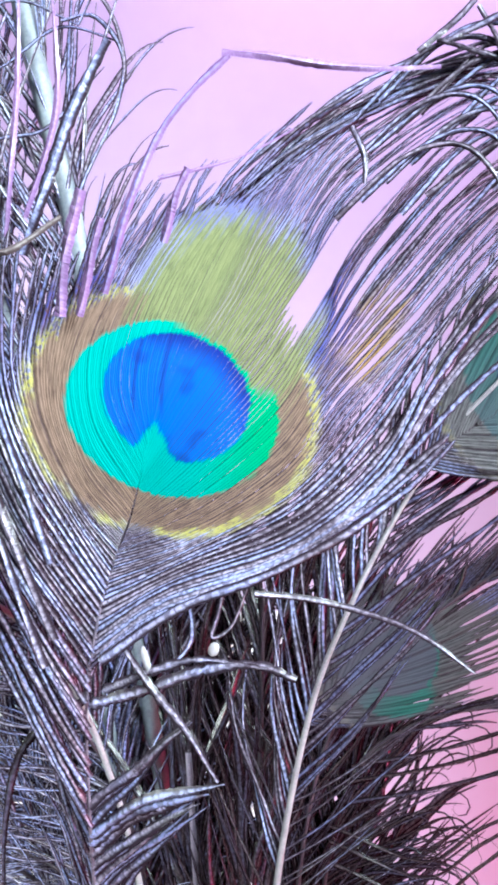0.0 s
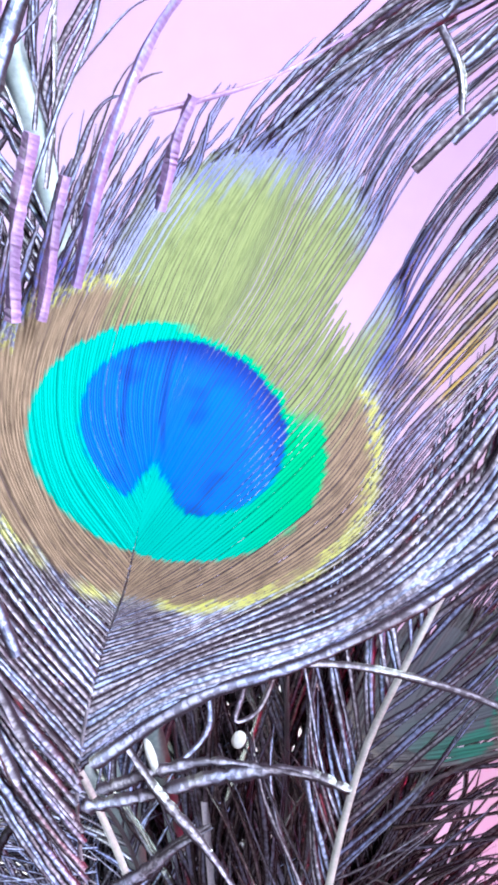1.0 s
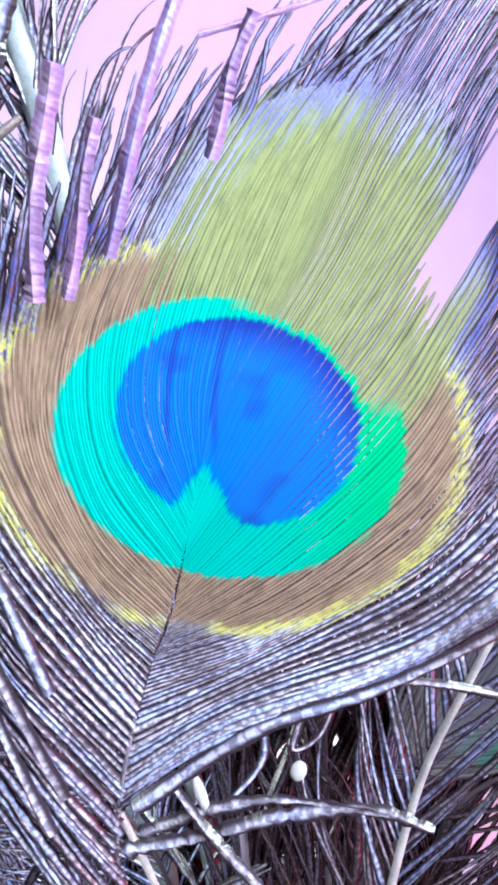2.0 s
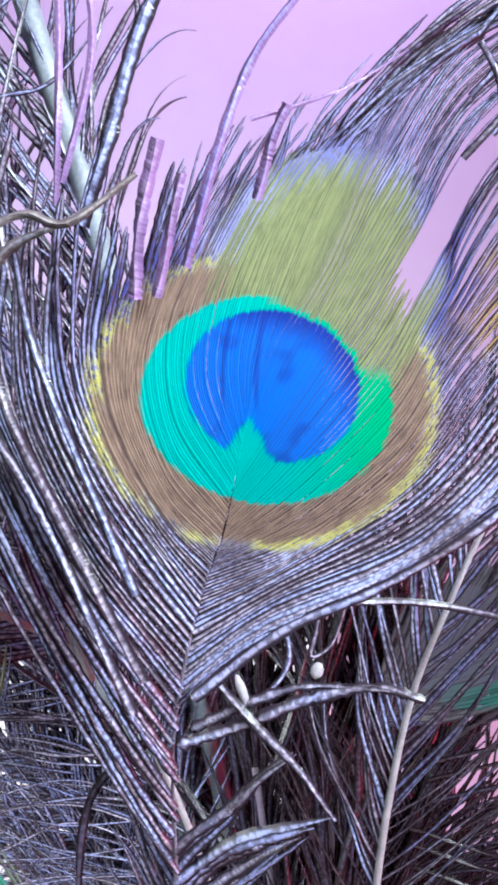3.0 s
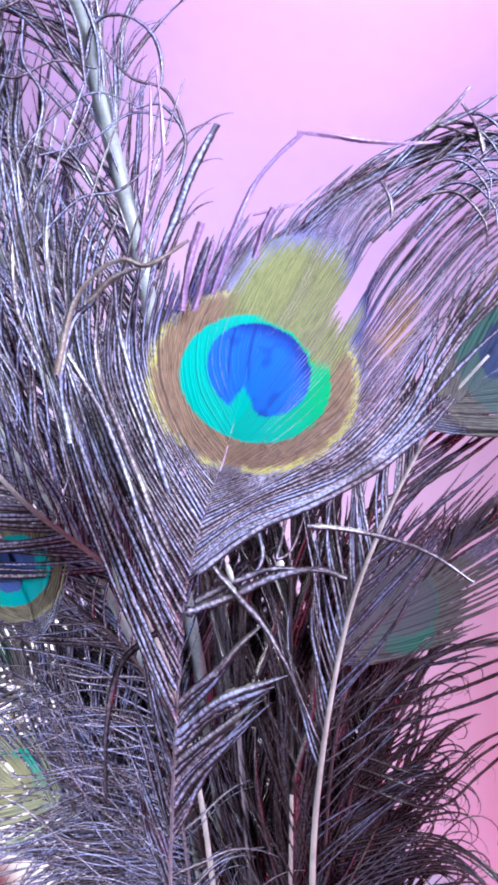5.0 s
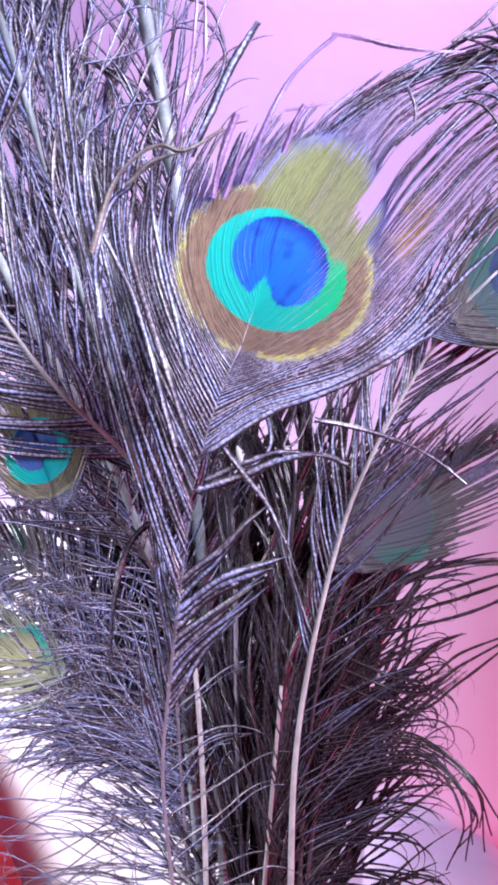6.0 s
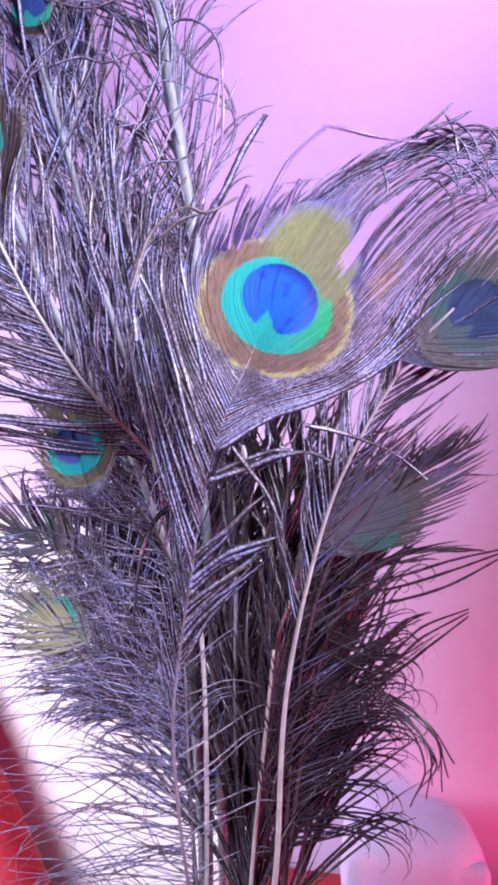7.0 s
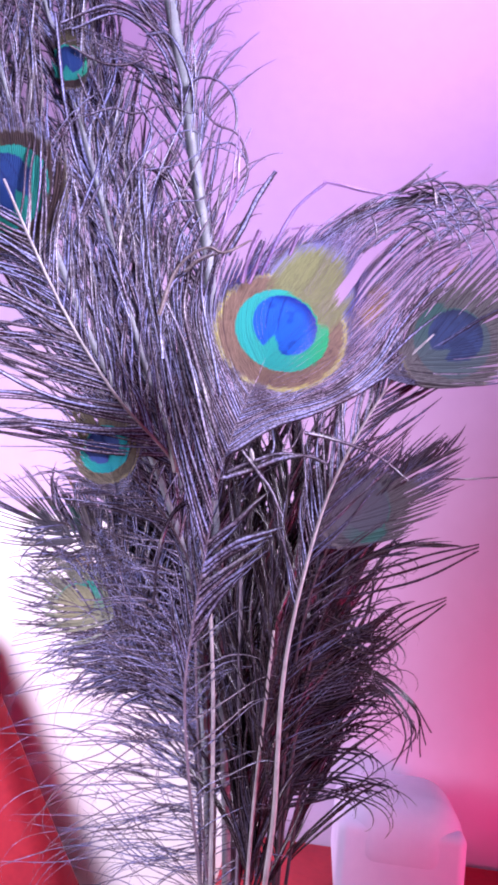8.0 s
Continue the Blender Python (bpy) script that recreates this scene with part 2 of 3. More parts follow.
# ---- mesh helpers ----
def mesh_object(name, verts, faces, material, parent=None, label="", smooth=False):
    me = bpy.data.meshes.new(name)
    me.from_pydata(verts, [], faces)
    me.materials.append(material)
    if smooth:
        me.polygons.foreach_set("use_smooth", [True] * len(me.polygons))
    ob = new(name, me)
    if parent is not None:
        ob.parent = parent
    if label:
        ob["label"] = label
    return ob


def box(name, lo, hi, material, bevel=0.0):
    bm = bmesh.new()
    bmesh.ops.create_cube(bm, size=1.0)
    for v in bm.verts:
        v.co = Vector([lo[i] + (v.co[i] + 0.5) * (hi[i] - lo[i]) for i in range(3)])
    if bevel:
        bmesh.ops.bevel(bm, geom=list(bm.edges), offset=bevel, segments=8, profile=0.5, affect="EDGES")
        for face in bm.faces:
            face.smooth = True
    me = bpy.data.meshes.new(name)
    bm.to_mesh(me)
    bm.free()
    me.materials.append(material)
    return new(name, me)


def spline(points, n):
    """n points along a smooth curve through the given ones."""
    p = np.array(points, float)
    p = np.vstack([2 * p[0] - p[1], p, 2 * p[-1] - p[-2]])
    x = np.linspace(0, len(p) - 3 - 1e-9, n)
    i = x.astype(int)
    t = (x - i)[:, None]
    a, b, c, d = p[i], p[i + 1], p[i + 2], p[i + 3]
    return 0.5 * (2 * b + (c - a) * t + (2 * a - 5 * b + 4 * c - d) * t ** 2 + (3 * b - a - 3 * c + d) * t ** 3)


def even(points, n):
    """The same curve with n evenly spaced points."""
    p = spline(points, 240)
    s = np.concatenate([[0], np.cumsum(np.linalg.norm(np.diff(p, axis=0), axis=1))])
    x = np.linspace(0, s[-1], n)
    return np.stack([np.interp(x, s, p[:, i]) for i in range(3)], 1)


def strand_data(path, width, ridge=0.35, twist=0.0, facing=(0, -1, 0)):
    """A ridged strand along a path: a closed three-sided ribbon, its ridge towards the viewer. Sizes in metres."""
    n = len(path)
    tan = np.gradient(path, axis=0)
    tan /= np.linalg.norm(tan, axis=1)[:, None] + 1e-12
    out = np.array(facing, float)[None, :] - tan * (tan @ np.array(facing, float))[:, None]
    out /= np.linalg.norm(out, axis=1)[:, None] + 1e-9
    side = np.cross(tan, out)
    if np.ndim(twist) or twist:
        c, s = np.cos(twist), np.sin(twist)
        c, s = np.broadcast_to(c, n)[:, None], np.broadcast_to(s, n)[:, None]
        side, out = side * c + out * s, out * c - side * s
    w = np.broadcast_to(width, n)[:, None]
    verts = np.empty((n, 3, 3))
    verts[:, 0], verts[:, 1], verts[:, 2] = path - side * w / 2, path + out * w * ridge, path + side * w / 2
    faces = []
    for i in range(n - 1):
        a = 3 * i
        faces += [(a, a + 1, a + 4, a + 3), (a + 1, a + 2, a + 5, a + 4), (a + 2, a, a + 3, a + 5)]
    faces += [(2, 1, 0), (3 * n - 3, 3 * n - 2, 3 * n - 1)]
    return verts.reshape(-1, 3), faces


def uv_layers(me, eye, along):
    """Eye coordinates (in eye radii) and strand coordinates (millimetres along, across)."""
    loops = np.empty(len(me.loops), dtype=np.int32)
    me.loops.foreach_get("vertex_index", loops)
    layer = me.uv_layers.new(name="eye")
    layer.data.foreach_set("uv", eye[loops].astype(np.float32).ravel())
    layer = me.uv_layers.new(name="strand")
    layer.data.foreach_set("uv", along[loops].astype(np.float32).ravel())


def add_barb(name, path, width, material, parent, eye=None, ridge=0.35, twist=0.0, label="", facing=(0, -1, 0)):
    """One barb. eye: its points in eye radii, or none for a strand away from the eye."""
    n = len(path)
    verts, faces = strand_data(path, width, ridge, twist, facing)
    ob = mesh_object(name, verts.tolist(), faces, material, parent, label)
    s = np.concatenate([[0], np.cumsum(np.linalg.norm(np.diff(path, axis=0), axis=1))]) * 1000
    along = np.stack([np.repeat(s, 3), np.tile([-1.0, 0.0, 1.0], n)], 1)
    e = np.full((n, 2), 9.0) if eye is None else eye
    uv_layers(ob.data, np.repeat(e, 3, axis=0), along)
    return ob


def add_shaft(path, r0, r1, material, parent, name="shaft", sides=7, label="", flat=1.0):
    """A tapering quill along a path."""
    n = len(path)
    tan = np.gradient(path, axis=0)
    tan /= np.linalg.norm(tan, axis=1)[:, None]
    up = np.array([0.0, -1.0, 0.0])
    side = np.cross(tan, up)
    side /= np.linalg.norm(side, axis=1)[:, None]
    out = np.cross(side, tan)
    r = np.linspace(r0, r1, n)
    verts, faces = [], []
    for i in range(n):
        for j in range(sides):
            a = 2 * math.pi * j / sides
            verts.append(path[i] + side[i] * math.cos(a) * r[i] * flat + out[i] * math.sin(a) * r[i])
    for i in range(n - 1):
        for j in range(sides):
            q = (j + 1) % sides
            faces.append((i * sides + j, i * sides + q, (i + 1) * sides + q, (i + 1) * sides + j))
    faces += [tuple(range(sides))[::-1], tuple((n - 1) * sides + j for j in range(sides))]
    return mesh_object(name, [tuple(v) for v in verts], faces, material, parent, label, True)


MM = 0.001


def feather(label, spine, shaft=(1.0, 0.3), quill=QUILL_BROWN, flat=1.0, group="bunch of peacock feathers"):
    """An empty at the foot of the feather, its shaft, and the spine in metres. Sizes given in millimetres."""
    path = even(np.array(spine, float) * MM, 90)
    root = new("peacock_feather")
    root.location = path[0]
    tagged(root, label, "feather", group)
    add_shaft(path - path[0], shaft[0] * MM, shaft[1] * MM, quill, root, flat=flat)
    return root, path


def barbs(root, path, side, s0, s1, n, length, angle, bend, width=0.4, material=BARB, rng=None, jitter=1.0, drift=0.0, curl=0.0, steps=26, clump=3):
    """A row of barbs along one side of a shaft. length, angle and bend: pairs, at s0 and at s1; millimetres and degrees from the shaft's
    way; drift: millimetres that the tips stand off towards the viewer; curl: more bend, towards the tip."""
    reach = float(np.sum(np.linalg.norm(np.diff(path, axis=0), axis=1)))
    for i in range(n):
        f = (i + rng.uniform(-0.4, 0.4)) / max(1, n - 1)
        f = min(1.0, max(0.0, f))
        s = (s0 + (s1 - s0) * f) * (len(path) - 1)
        k = min(int(s), len(path) - 2)
        p = path[k] + (path[k + 1] - path[k]) * (s - k)
        tan = path[min(k + 2, len(path) - 1)] - path[max(k - 2, 0)]
        head = math.atan2(tan[2], tan[0])
        size = (length[0] + (length[1] - length[0]) * f) * (1 + jitter * rng.uniform(-0.22, 0.14)) * MM
        ang = angle[0] + (angle[1] - angle[0]) * f + jitter * rng.gauss(0, 1.5)
        if i % clump == 0:
            mid = (i + (clump - 1) / 2) / max(1, n - 1)
            shared = (jitter * rng.gauss(0, 5), jitter * rng.gauss(0, 13), curl * rng.uniform(0.2, 1.5), jitter * rng.uniform(2, 9), rng.uniform(5, 11), rng.uniform(0, 6))
        near = (f - mid) * (s1 - s0) * reach / max(size, 1e-4)
        ang += shared[0] + 0.8 * math.degrees(near * math.sin(radians(ang)))
        ben = bend[0] + (bend[1] - bend[0]) * f + shared[1] + jitter * rng.gauss(0, 4)
        cur = shared[2] * rng.uniform(0.8, 1.2)
        t = np.linspace(0, 1, steps)
        wave = shared[3] * np.sin(t * shared[4] + shared[5] + rng.uniform(-0.4, 0.4))
        th = head - side * np.radians(ang + ben * t + cur * np.clip(t - 0.6, 0, 1) ** 2 / 0.16 + wave)
        step = size / (steps - 1)
        x = p[0] + np.concatenate([[0], np.cumsum(np.cos(th[:-1]))]) * step
        z = p[2] + np.concatenate([[0], np.cumsum(np.sin(th[:-1]))]) * step
        slope = (tan[1] / (np.linalg.norm(tan[[0, 2]]) + 1e-9)) * math.cos(radians(ang))
        y = p[1] + slope * size * t * 0.5 - (drift + jitter * rng.gauss(0, 1.8)) * MM * t ** 1.5 + 0.0003
        y = np.minimum(y, 0.264)
        rag = 1 + 0.22 * np.array([rng.uniform(-1, 1) for _ in range(steps)])
        w = width * MM * rng.uniform(0.7, 1.25) * rag * np.clip(1.15 - t ** 3, 0.18, 1)
        tw = rng.uniform(-0.5, 0.5) + rng.uniform(-0.9, 0.9) * t
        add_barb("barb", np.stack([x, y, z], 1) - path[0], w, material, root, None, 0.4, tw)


def loose(root, points, width, material=BARB, rng=None, steps=40, tip=0.5, name="loose_barb", ridge=0.35, rag=0.14):
    """A single barb along a smooth curve through points (millimetres, in the place)."""
    path = even(np.array(points, float) * MM, steps)
    t = np.linspace(0, 1, steps)
    w = width * MM * (1 + rag * np.array([rng.uniform(-1, 1) for _ in range(steps)])) * (1 - (1 - tip) * t ** 2)
    return add_barb(name, path - np.array(root.location), w, material, root, None, ridge, 0.4 * np.sin(t * 7 + width * 9))


def eye_fan(root, centre, radius, axis, tilt, material, rng, n=44, reach=1.55, mirror=1, squash=1.0, ragged=0.0):
    """A small ringed eye: barbs fanning from its axis. axis: degrees of the feather's way from upright, to the right; tilt: depth gained upwards."""
    a = radians(axis)
    ax, sx = np.array([math.sin(a), math.cos(a)]), np.array([math.cos(a), -math.sin(a)])
    for side in (-1, 1):
        for i in range(n):
            if rng.random() < ragged:
                continue
            q = (i + 0.5) / n
            v0 = -1.9 + 2.3 * q
            ang = radians(62 - 56 * q)
            t = np.linspace(0, 1, 22)
            ln = reach * (1.35 + 0.35 * math.sin(q * math.pi)) * rng.uniform(0.75, 1.1)
            th = ang - t * ang * 0.55
            du = side * np.concatenate([[0], np.cumsum(np.sin(th[:-1]))]) * ln / 21 * squash
            dv = v0 + np.concatenate([[0], np.cumsum(np.cos(th[:-1]))]) * ln / 21
            xz = (du[:, None] * sx + dv[:, None] * ax) * radius * MM
            p = np.stack([centre[0] * MM + xz[:, 0], centre[1] * MM + tilt * xz[:, 1] + 0.0002 * side + ragged * rng.gauss(0, 0.0025) * np.linspace(0, 1, 22) - 0.02 * (du * radius * MM) ** 2 / 0.01, centre[2] * MM + xz[:, 1]], 1)
            d = np.hypot(du, dv)
            w = radius * MM * np.where(d < 1.35, 0.075, 0.045) * (1 + 0.12 * np.array([rng.uniform(-1, 1) for _ in range(22)]))
            w[-3:] *= (0.8, 0.55, 0.3)
            add_barb("barb", p - np.array(root.location), w, material, root, np.stack([mirror * du, dv * 0.9], 1), 0.18)


# ---- the room ----
tagged(box("wall_back", (-1.5, 0.27, -0.3), (1.5, 0.35, 1.9), PLASTER), "lilac plaster wall behind the feathers", "wall", kind="structure")
# unseen walls and ceiling, added to close the room and hold down bounced light
tagged(box("wall_left", (-1.58, -2.2, -0.3), (-1.5, 0.35, 1.9), ROOM), "unseen side wall, dark mauve to cut bounced light", "wall", kind="structure")
tagged(box("wall_right", (1.5, -2.2, -0.3), (1.58, 0.35, 1.9), ROOM), "unseen side wall, dark mauve to cut bounced light", "wall", kind="structure")
tagged(box("wall_front", (-1.58, -2.28, -0.3), (1.58, -2.2, 1.9), ROOM), "unseen front wall, dark mauve to cut bounced light", "wall", kind="structure")
tagged(box("ceiling", (-1.58, -2.28, 1.9), (1.58, 0.35, 1.98), ROOM), "unseen ceiling, dark mauve to cut bounced light", "ceiling", kind="structure")
tagged(box("floor", (-1.58, -2.28, -0.38), (1.58, 0.35, -0.3), WOOD), "dark wooden floor", "floor", kind="structure")
tagged(box("shelf", (-0.7, -0.02, 0.18), (0.7, 0.27, 0.2), WOOD, 0.002), "dark wooden shelf under the feathers", "shelf", kind="structure")

# ---- the front feather ----
# guide curves of its barbs, millimetres across and up, from the shaft outwards
RIGHT = [
    [(-20.5, 474.2), (-11.3, 482.1), (1.8, 487.6), (11.9, 493.4), (19.0, 498.1), (22.9, 501.4), (26.1, 504.6)],
    [(-18.3, 480.2), (-8.4, 486.6), (6.5, 492.5), (17.0, 501.7), (22.5, 511.6), (29.0, 520.4), (39.2, 529.8)],
    [(-16.2, 486.3), (-6.9, 490.5), (6.5, 498.1), (14.9, 507.7), (21.6, 516.7), (29.7, 526.3), (40.7, 534.0)],
    [(-14.6, 490.7), (-4.8, 494.4), (5.2, 501.4), (11.6, 510.1), (19.1, 518.3), (29.5, 530.3), (42.8, 537.1)],
    [(-13.0, 494.1), (-5.4, 499.7), (3.8, 508.5), (8.9, 516.4), (16.3, 527.6), (29.0, 538.3), (44.4, 539.2)],
    [(-11.5, 498.9), (-5.3, 507.0), (1.3, 516.2), (6.3, 523.7), (13.6, 534.0), (28.8, 542.7), (44.4, 541.3)],
    [(-10.3, 503.6), (-5.8, 513.3), (-1.2, 520.9), (3.8, 530.2), (12.2, 540.0), (27.6, 545.2), (43.4, 543.4)],
    [(-9.0, 508.2), (-7.0, 513.3), (-4.4, 519.6), (0.1, 528.2), (5.6, 534.9), (15.5, 542.2), (27.6, 545.6)],
]
LEFT = [
    [(-24.6, 447.0), (-30.0, 463.0), (-35.8, 481.7), (-40.5, 500.2), (-44.6, 516.7), (-47.0, 533.9), (-49.3, 547.3)],
    [(-22.6, 461.0), (-27.2, 473.2), (-31.7, 486.6), (-36.4, 502.0), (-40.5, 515.9), (-42.6, 528.7), (-43.0, 539.7)],
    [(-20.5, 474.2), (-25.0, 484.6), (-30.1, 495.7), (-34.2, 507.6), (-35.9, 517.7), (-35.3, 527.7), (-32.2, 534.1)],
    [(-18.1, 481.1), (-23.0, 489.7), (-27.5, 499.1), (-30.5, 508.7), (-29.8, 518.0), (-27.6, 524.9), (-24.4, 530.3)],
    [(-16.2, 487.0), (-19.9, 493.9), (-23.4, 501.2), (-25.9, 510.1), (-25.2, 518.1), (-23.5, 524.0), (-20.9, 529.2)],
    [(-14.5, 491.4), (-18.4, 496.7), (-21.9, 505.2), (-22.7, 512.8), (-20.9, 519.4), (-18.7, 525.4), (-16.0, 530.8)],
    [(-13.0, 494.8), (-17.6, 501.4), (-19.3, 510.4), (-16.8, 518.6), (-13.7, 524.7), (-11.4, 528.7), (-8.6, 532.9)],
    [(-11.5, 499.5), (-15.4, 508.0), (-14.8, 515.6), (-11.7, 521.8), (-8.3, 527.1), (-5.0, 531.6), (-1.6, 535.4)],
    [(-10.3, 503.6), (-11.5, 510.6), (-10.0, 516.9), (-6.7, 523.7), (-2.2, 529.7), (2.8, 534.8), (8.8, 539.4)],
    [(-9.0, 508.2), (-7.0, 513.3), (-4.4, 519.6), (0.1, 528.2), (5.6, 534.9), (15.5, 542.2), (27.6, 545.6)],
]
EYE_X, EYE_Z, EYE_R = -7.35, 507.6, 12.15


def front_depth(x, z):
    """Depth of the front feather's leaning vane, millimetres."""
    turn = 0.2 * (np.minimum(x, 15) + 7) / (1 + np.exp((482 - z) / 6))
    fold = 0.31 * 9 * np.log1p(np.exp((483 - z) / 9))
    return 90.6 - 0.23 * (z - 508) + fold + turn


def front_feather():
    rng = random.Random(3)
    spine = [(-5, 170, 202), (-14, 163, 300), (-21, 158, 345), (-26, 148, 375), (-29.3, 140, 403), (-28.0, 131.5, 424), (-24.6, 116.5, 447),
             (-21.6, 104.6, 468.7), (-18.0, 97.6, 481.6), (-15.0, 95.3, 490.5), (-13.4, 95.2, 495.0)]
    root, path = feather("large peacock feather with a blue and teal eye", spine, (0.95, 0.14), QUILL_MAUVE)
    steps = 72
    for guides, counts, side in ((RIGHT, (6, 7, 10, 18, 26, 24, 20), 1), (LEFT, (6, 7, 6, 6, 7, 12, 17, 18, 18), -1)):
        fine = np.stack([spline(g, steps) for g in np.array(guides)])
        at = np.concatenate([np.arange(c) / c + g for g, c in enumerate(counts)] + [[len(counts)]])
        dense = np.stack([spline(fine[:, j], 40 * len(counts) + 1) for j in range(steps)], 1)
        rows = dense[np.round(at * 40).astype(int)]
        n = len(at) - (side < 0)
        t = np.linspace(0, 1, steps)
        for i in range(n):
            q = at[i]
            gap = np.linalg.norm(rows[min(i + 1, n - 1)] - rows[min(i, n - 2)], axis=1)
            u, v = (rows[i][:, 0] - EYE_X) / EYE_R, (rows[i][:, 1] - EYE_Z) / EYE_R
            ring = np.hypot((u + 0.02) / 1.32, (v + 0.02) / 1.13)
            cs, sn = math.cos(radians(-20)), math.sin(radians(-20))
            du, dv = u - 0.50, v - 0.82
            tongue = np.hypot((du * cs + dv * sn) / 0.90, (-du * sn + dv * cs) / 1.06)
            inside = np.clip((1.16 - np.minimum(ring, tongue)) / 0.16, 0, 1)
            free = np.clip((t - 0.42) / 0.58, 0, 1) ** 1.4 * (1 - inside)
            clump = dense[int(np.clip(round(round(q * 2.4 + 0.2) / 2.4 * 40), 0, len(dense) - 1))]
            hold = (0.55 * free)[:, None]
            c = rows[i] * (1 - hold) + clump * hold
            c[:, 0] += free * rng.gauss(0, 1.6) + free * np.sin(t * rng.uniform(6, 12) + rng.uniform(0, 6)) * 0.35
            c[:, 1] += free * rng.gauss(0, 1.3)
            if side < 0 and q < 2.5:
                c[:, 0] += rng.gauss(0, 0.7) * t + np.sin(t * rng.uniform(4, 9) + rng.uniform(0, 6)) * 0.5
            lift = free * rng.gauss(0, 1.8) + rng.gauss(0, 0.012)
            wide = np.minimum(gap * 1.02, 1.3)
            slim = np.minimum(gap * 0.80, 1.0) * (1 - 0.2 * free) * rng.uniform(0.8, 1.15) + 0.04
            slim = slim * np.clip(1.0 - 1.2 * np.clip(t - 0.72, 0, 1), 0.5, 1)
            w = inside * wide + (1 - inside) * slim
            w *= 1 + (0.05 + 0.2 * (1 - inside)) * np.array([rng.uniform(-1, 1) for _ in range(steps)])
            end = steps
            if side < 0 and 3.4 < q < 7.6:
                end = int(steps * rng.uniform(0.74, 0.95))
            elif rng.random() < 0.35:
                end = int(steps * rng.uniform(0.76, 1.0))
            if side > 0 and 4.3 < q < 4.75:
                end = int(steps * rng.uniform(0.43, 0.49))
            bow = -0.9 * np.exp(-((u - 0.1) ** 2 + v ** 2))
            y = front_depth(c[:, 0], c[:, 1]) + bow - lift + 0.02 * side + 0.45 * np.maximum(0, -25 - c[:, 0]) / (1 + np.exp((468 - c[:, 1]) / 9))
            p = np.stack([c[:, 0], y, c[:, 1]], 1) * MM
            w[end - 3:end] *= np.array([0.85, 0.65, 0.35])
            tw = (1 - inside) * (rng.uniform(-0.3, 0.3) + rng.uniform(-0.6, 0.6) * t)
            ridge = 0.11 + 0.23 * (1 - inside)
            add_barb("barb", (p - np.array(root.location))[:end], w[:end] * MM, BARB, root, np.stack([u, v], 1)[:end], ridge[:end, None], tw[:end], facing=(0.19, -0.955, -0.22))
    # stout barbs below the eye, then wisps down the shaft
    barbs(root, path, 1, 0.72, 0.84, 15, (28, 24), (24, 38), (10, 16), 1.6, BARB, rng, 0.6, 3)
    barbs(root, path, -1, 0.66, 0.82, 16, (30, 30), (14, 22), (0, 6), 0.8, BARB, rng, 0.8, 1)
    barbs(root, path, 1, 0.36, 0.72, 20, (34, 30), (48, 36), (34, 20), 0.5, BARB, rng, 1.2, 4, 40)
    barbs(root, path, -1, 0.36, 0.72, 26, (74, 48), (72, 50), (30, 8), 0.36, BARB, rng, 1.9, 4, 40, 34)
    # long single barbs that stand clear of the rest
    loose(root, [(-22.4, 82.0, 523.8), (-19.4, 80.0, 529.8), (-16.3, 79.0, 537.7), (-12.3, 78.0, 544.6)], 1.5, BARB, rng, tip=0.9)
    loose(root, [(-13.8, 84.0, 520.0), (-10.3, 80.0, 527.9), (-6.9, 79.0, 535.0), (-3.3, 78.0, 539.0), (0.4, 77.5, 542.2)], 1.0, BACKLIT, rng, tip=0.8)
    loose(root, [(-0.3, 77.5, 542.5), (4.6, 78.0, 542.1), (10.1, 79.0, 541.5), (15.6, 80.0, 541.4), (21.2, 81.0, 541.9)], 0.9, BACKLIT, rng, tip=0.6)
    loose(root, [(-25.4, 84.0, 526.3), (-24.1, 82.0, 534.4), (-23.3, 81.0, 542.5), (-23.1, 80.0, 553.0)], 0.8, BACKLIT, rng)
    loose(root, [(-18.4, 83.0, 517.3), (-16.6, 80.0, 524.4), (-14.6, 78.0, 529.3)], 1.3, BACKLIT, rng, tip=0.9, rag=0.12)
    loose(root, [(-16.6, 84.0, 517.5), (-14.1, 81.0, 524.1), (-13.1, 80.0, 527.0)], 1.0, BACKLIT, rng, tip=0.9, rag=0.12)
    loose(root, [(-7.1, 83.0, 525.2), (-5.5, 81.0, 529.3), (-4.0, 80.0, 532.0)], 1.0, BACKLIT, rng, tip=0.8, rag=0.12)
    loose(root, [(-7.1, 80.0, 531.0), (-3.2, 81.0, 532.2), (1.4, 82.0, 533.9), (6.5, 83.0, 536.9)], 0.4, BACKLIT, rng)
    loose(root, [(-17.8, 98.5, 476.2), (-7.5, 97.6, 483.6), (2.5, 96.5, 488.0), (11.9, 96, 493.2), (18.8, 96, 498.4)], 1.4, BARB, rng, tip=0.7)
    loose(root, [(-20.8, 104, 468.8), (-12.5, 102, 472.1), (-5.5, 100, 475.3), (1.8, 99, 476.9), (7.1, 99, 475.4)], 1.7, BARB, rng, tip=0.5, rag=0.4)
    loose(root, [(-19.0, 103.5, 471.0), (-10.5, 101.4, 475.1), (-4.5, 99.6, 477.0), (3.5, 98.6, 476.6)], 1.3, BARB, rng, tip=0.4, rag=0.4)
    loose(root, [(-15.6, 102, 477), (-11.8, 101, 472.6), (-7.1, 101, 467.5), (-3.0, 103, 460.5)], 1.2, BARB, rng)
    loose(root, [(-8.5, 106, 484.4), (-7.4, 105, 479.9), (-8.1, 105, 476.8), (-10.9, 104, 473.9)], 1.0, BARB, rng)
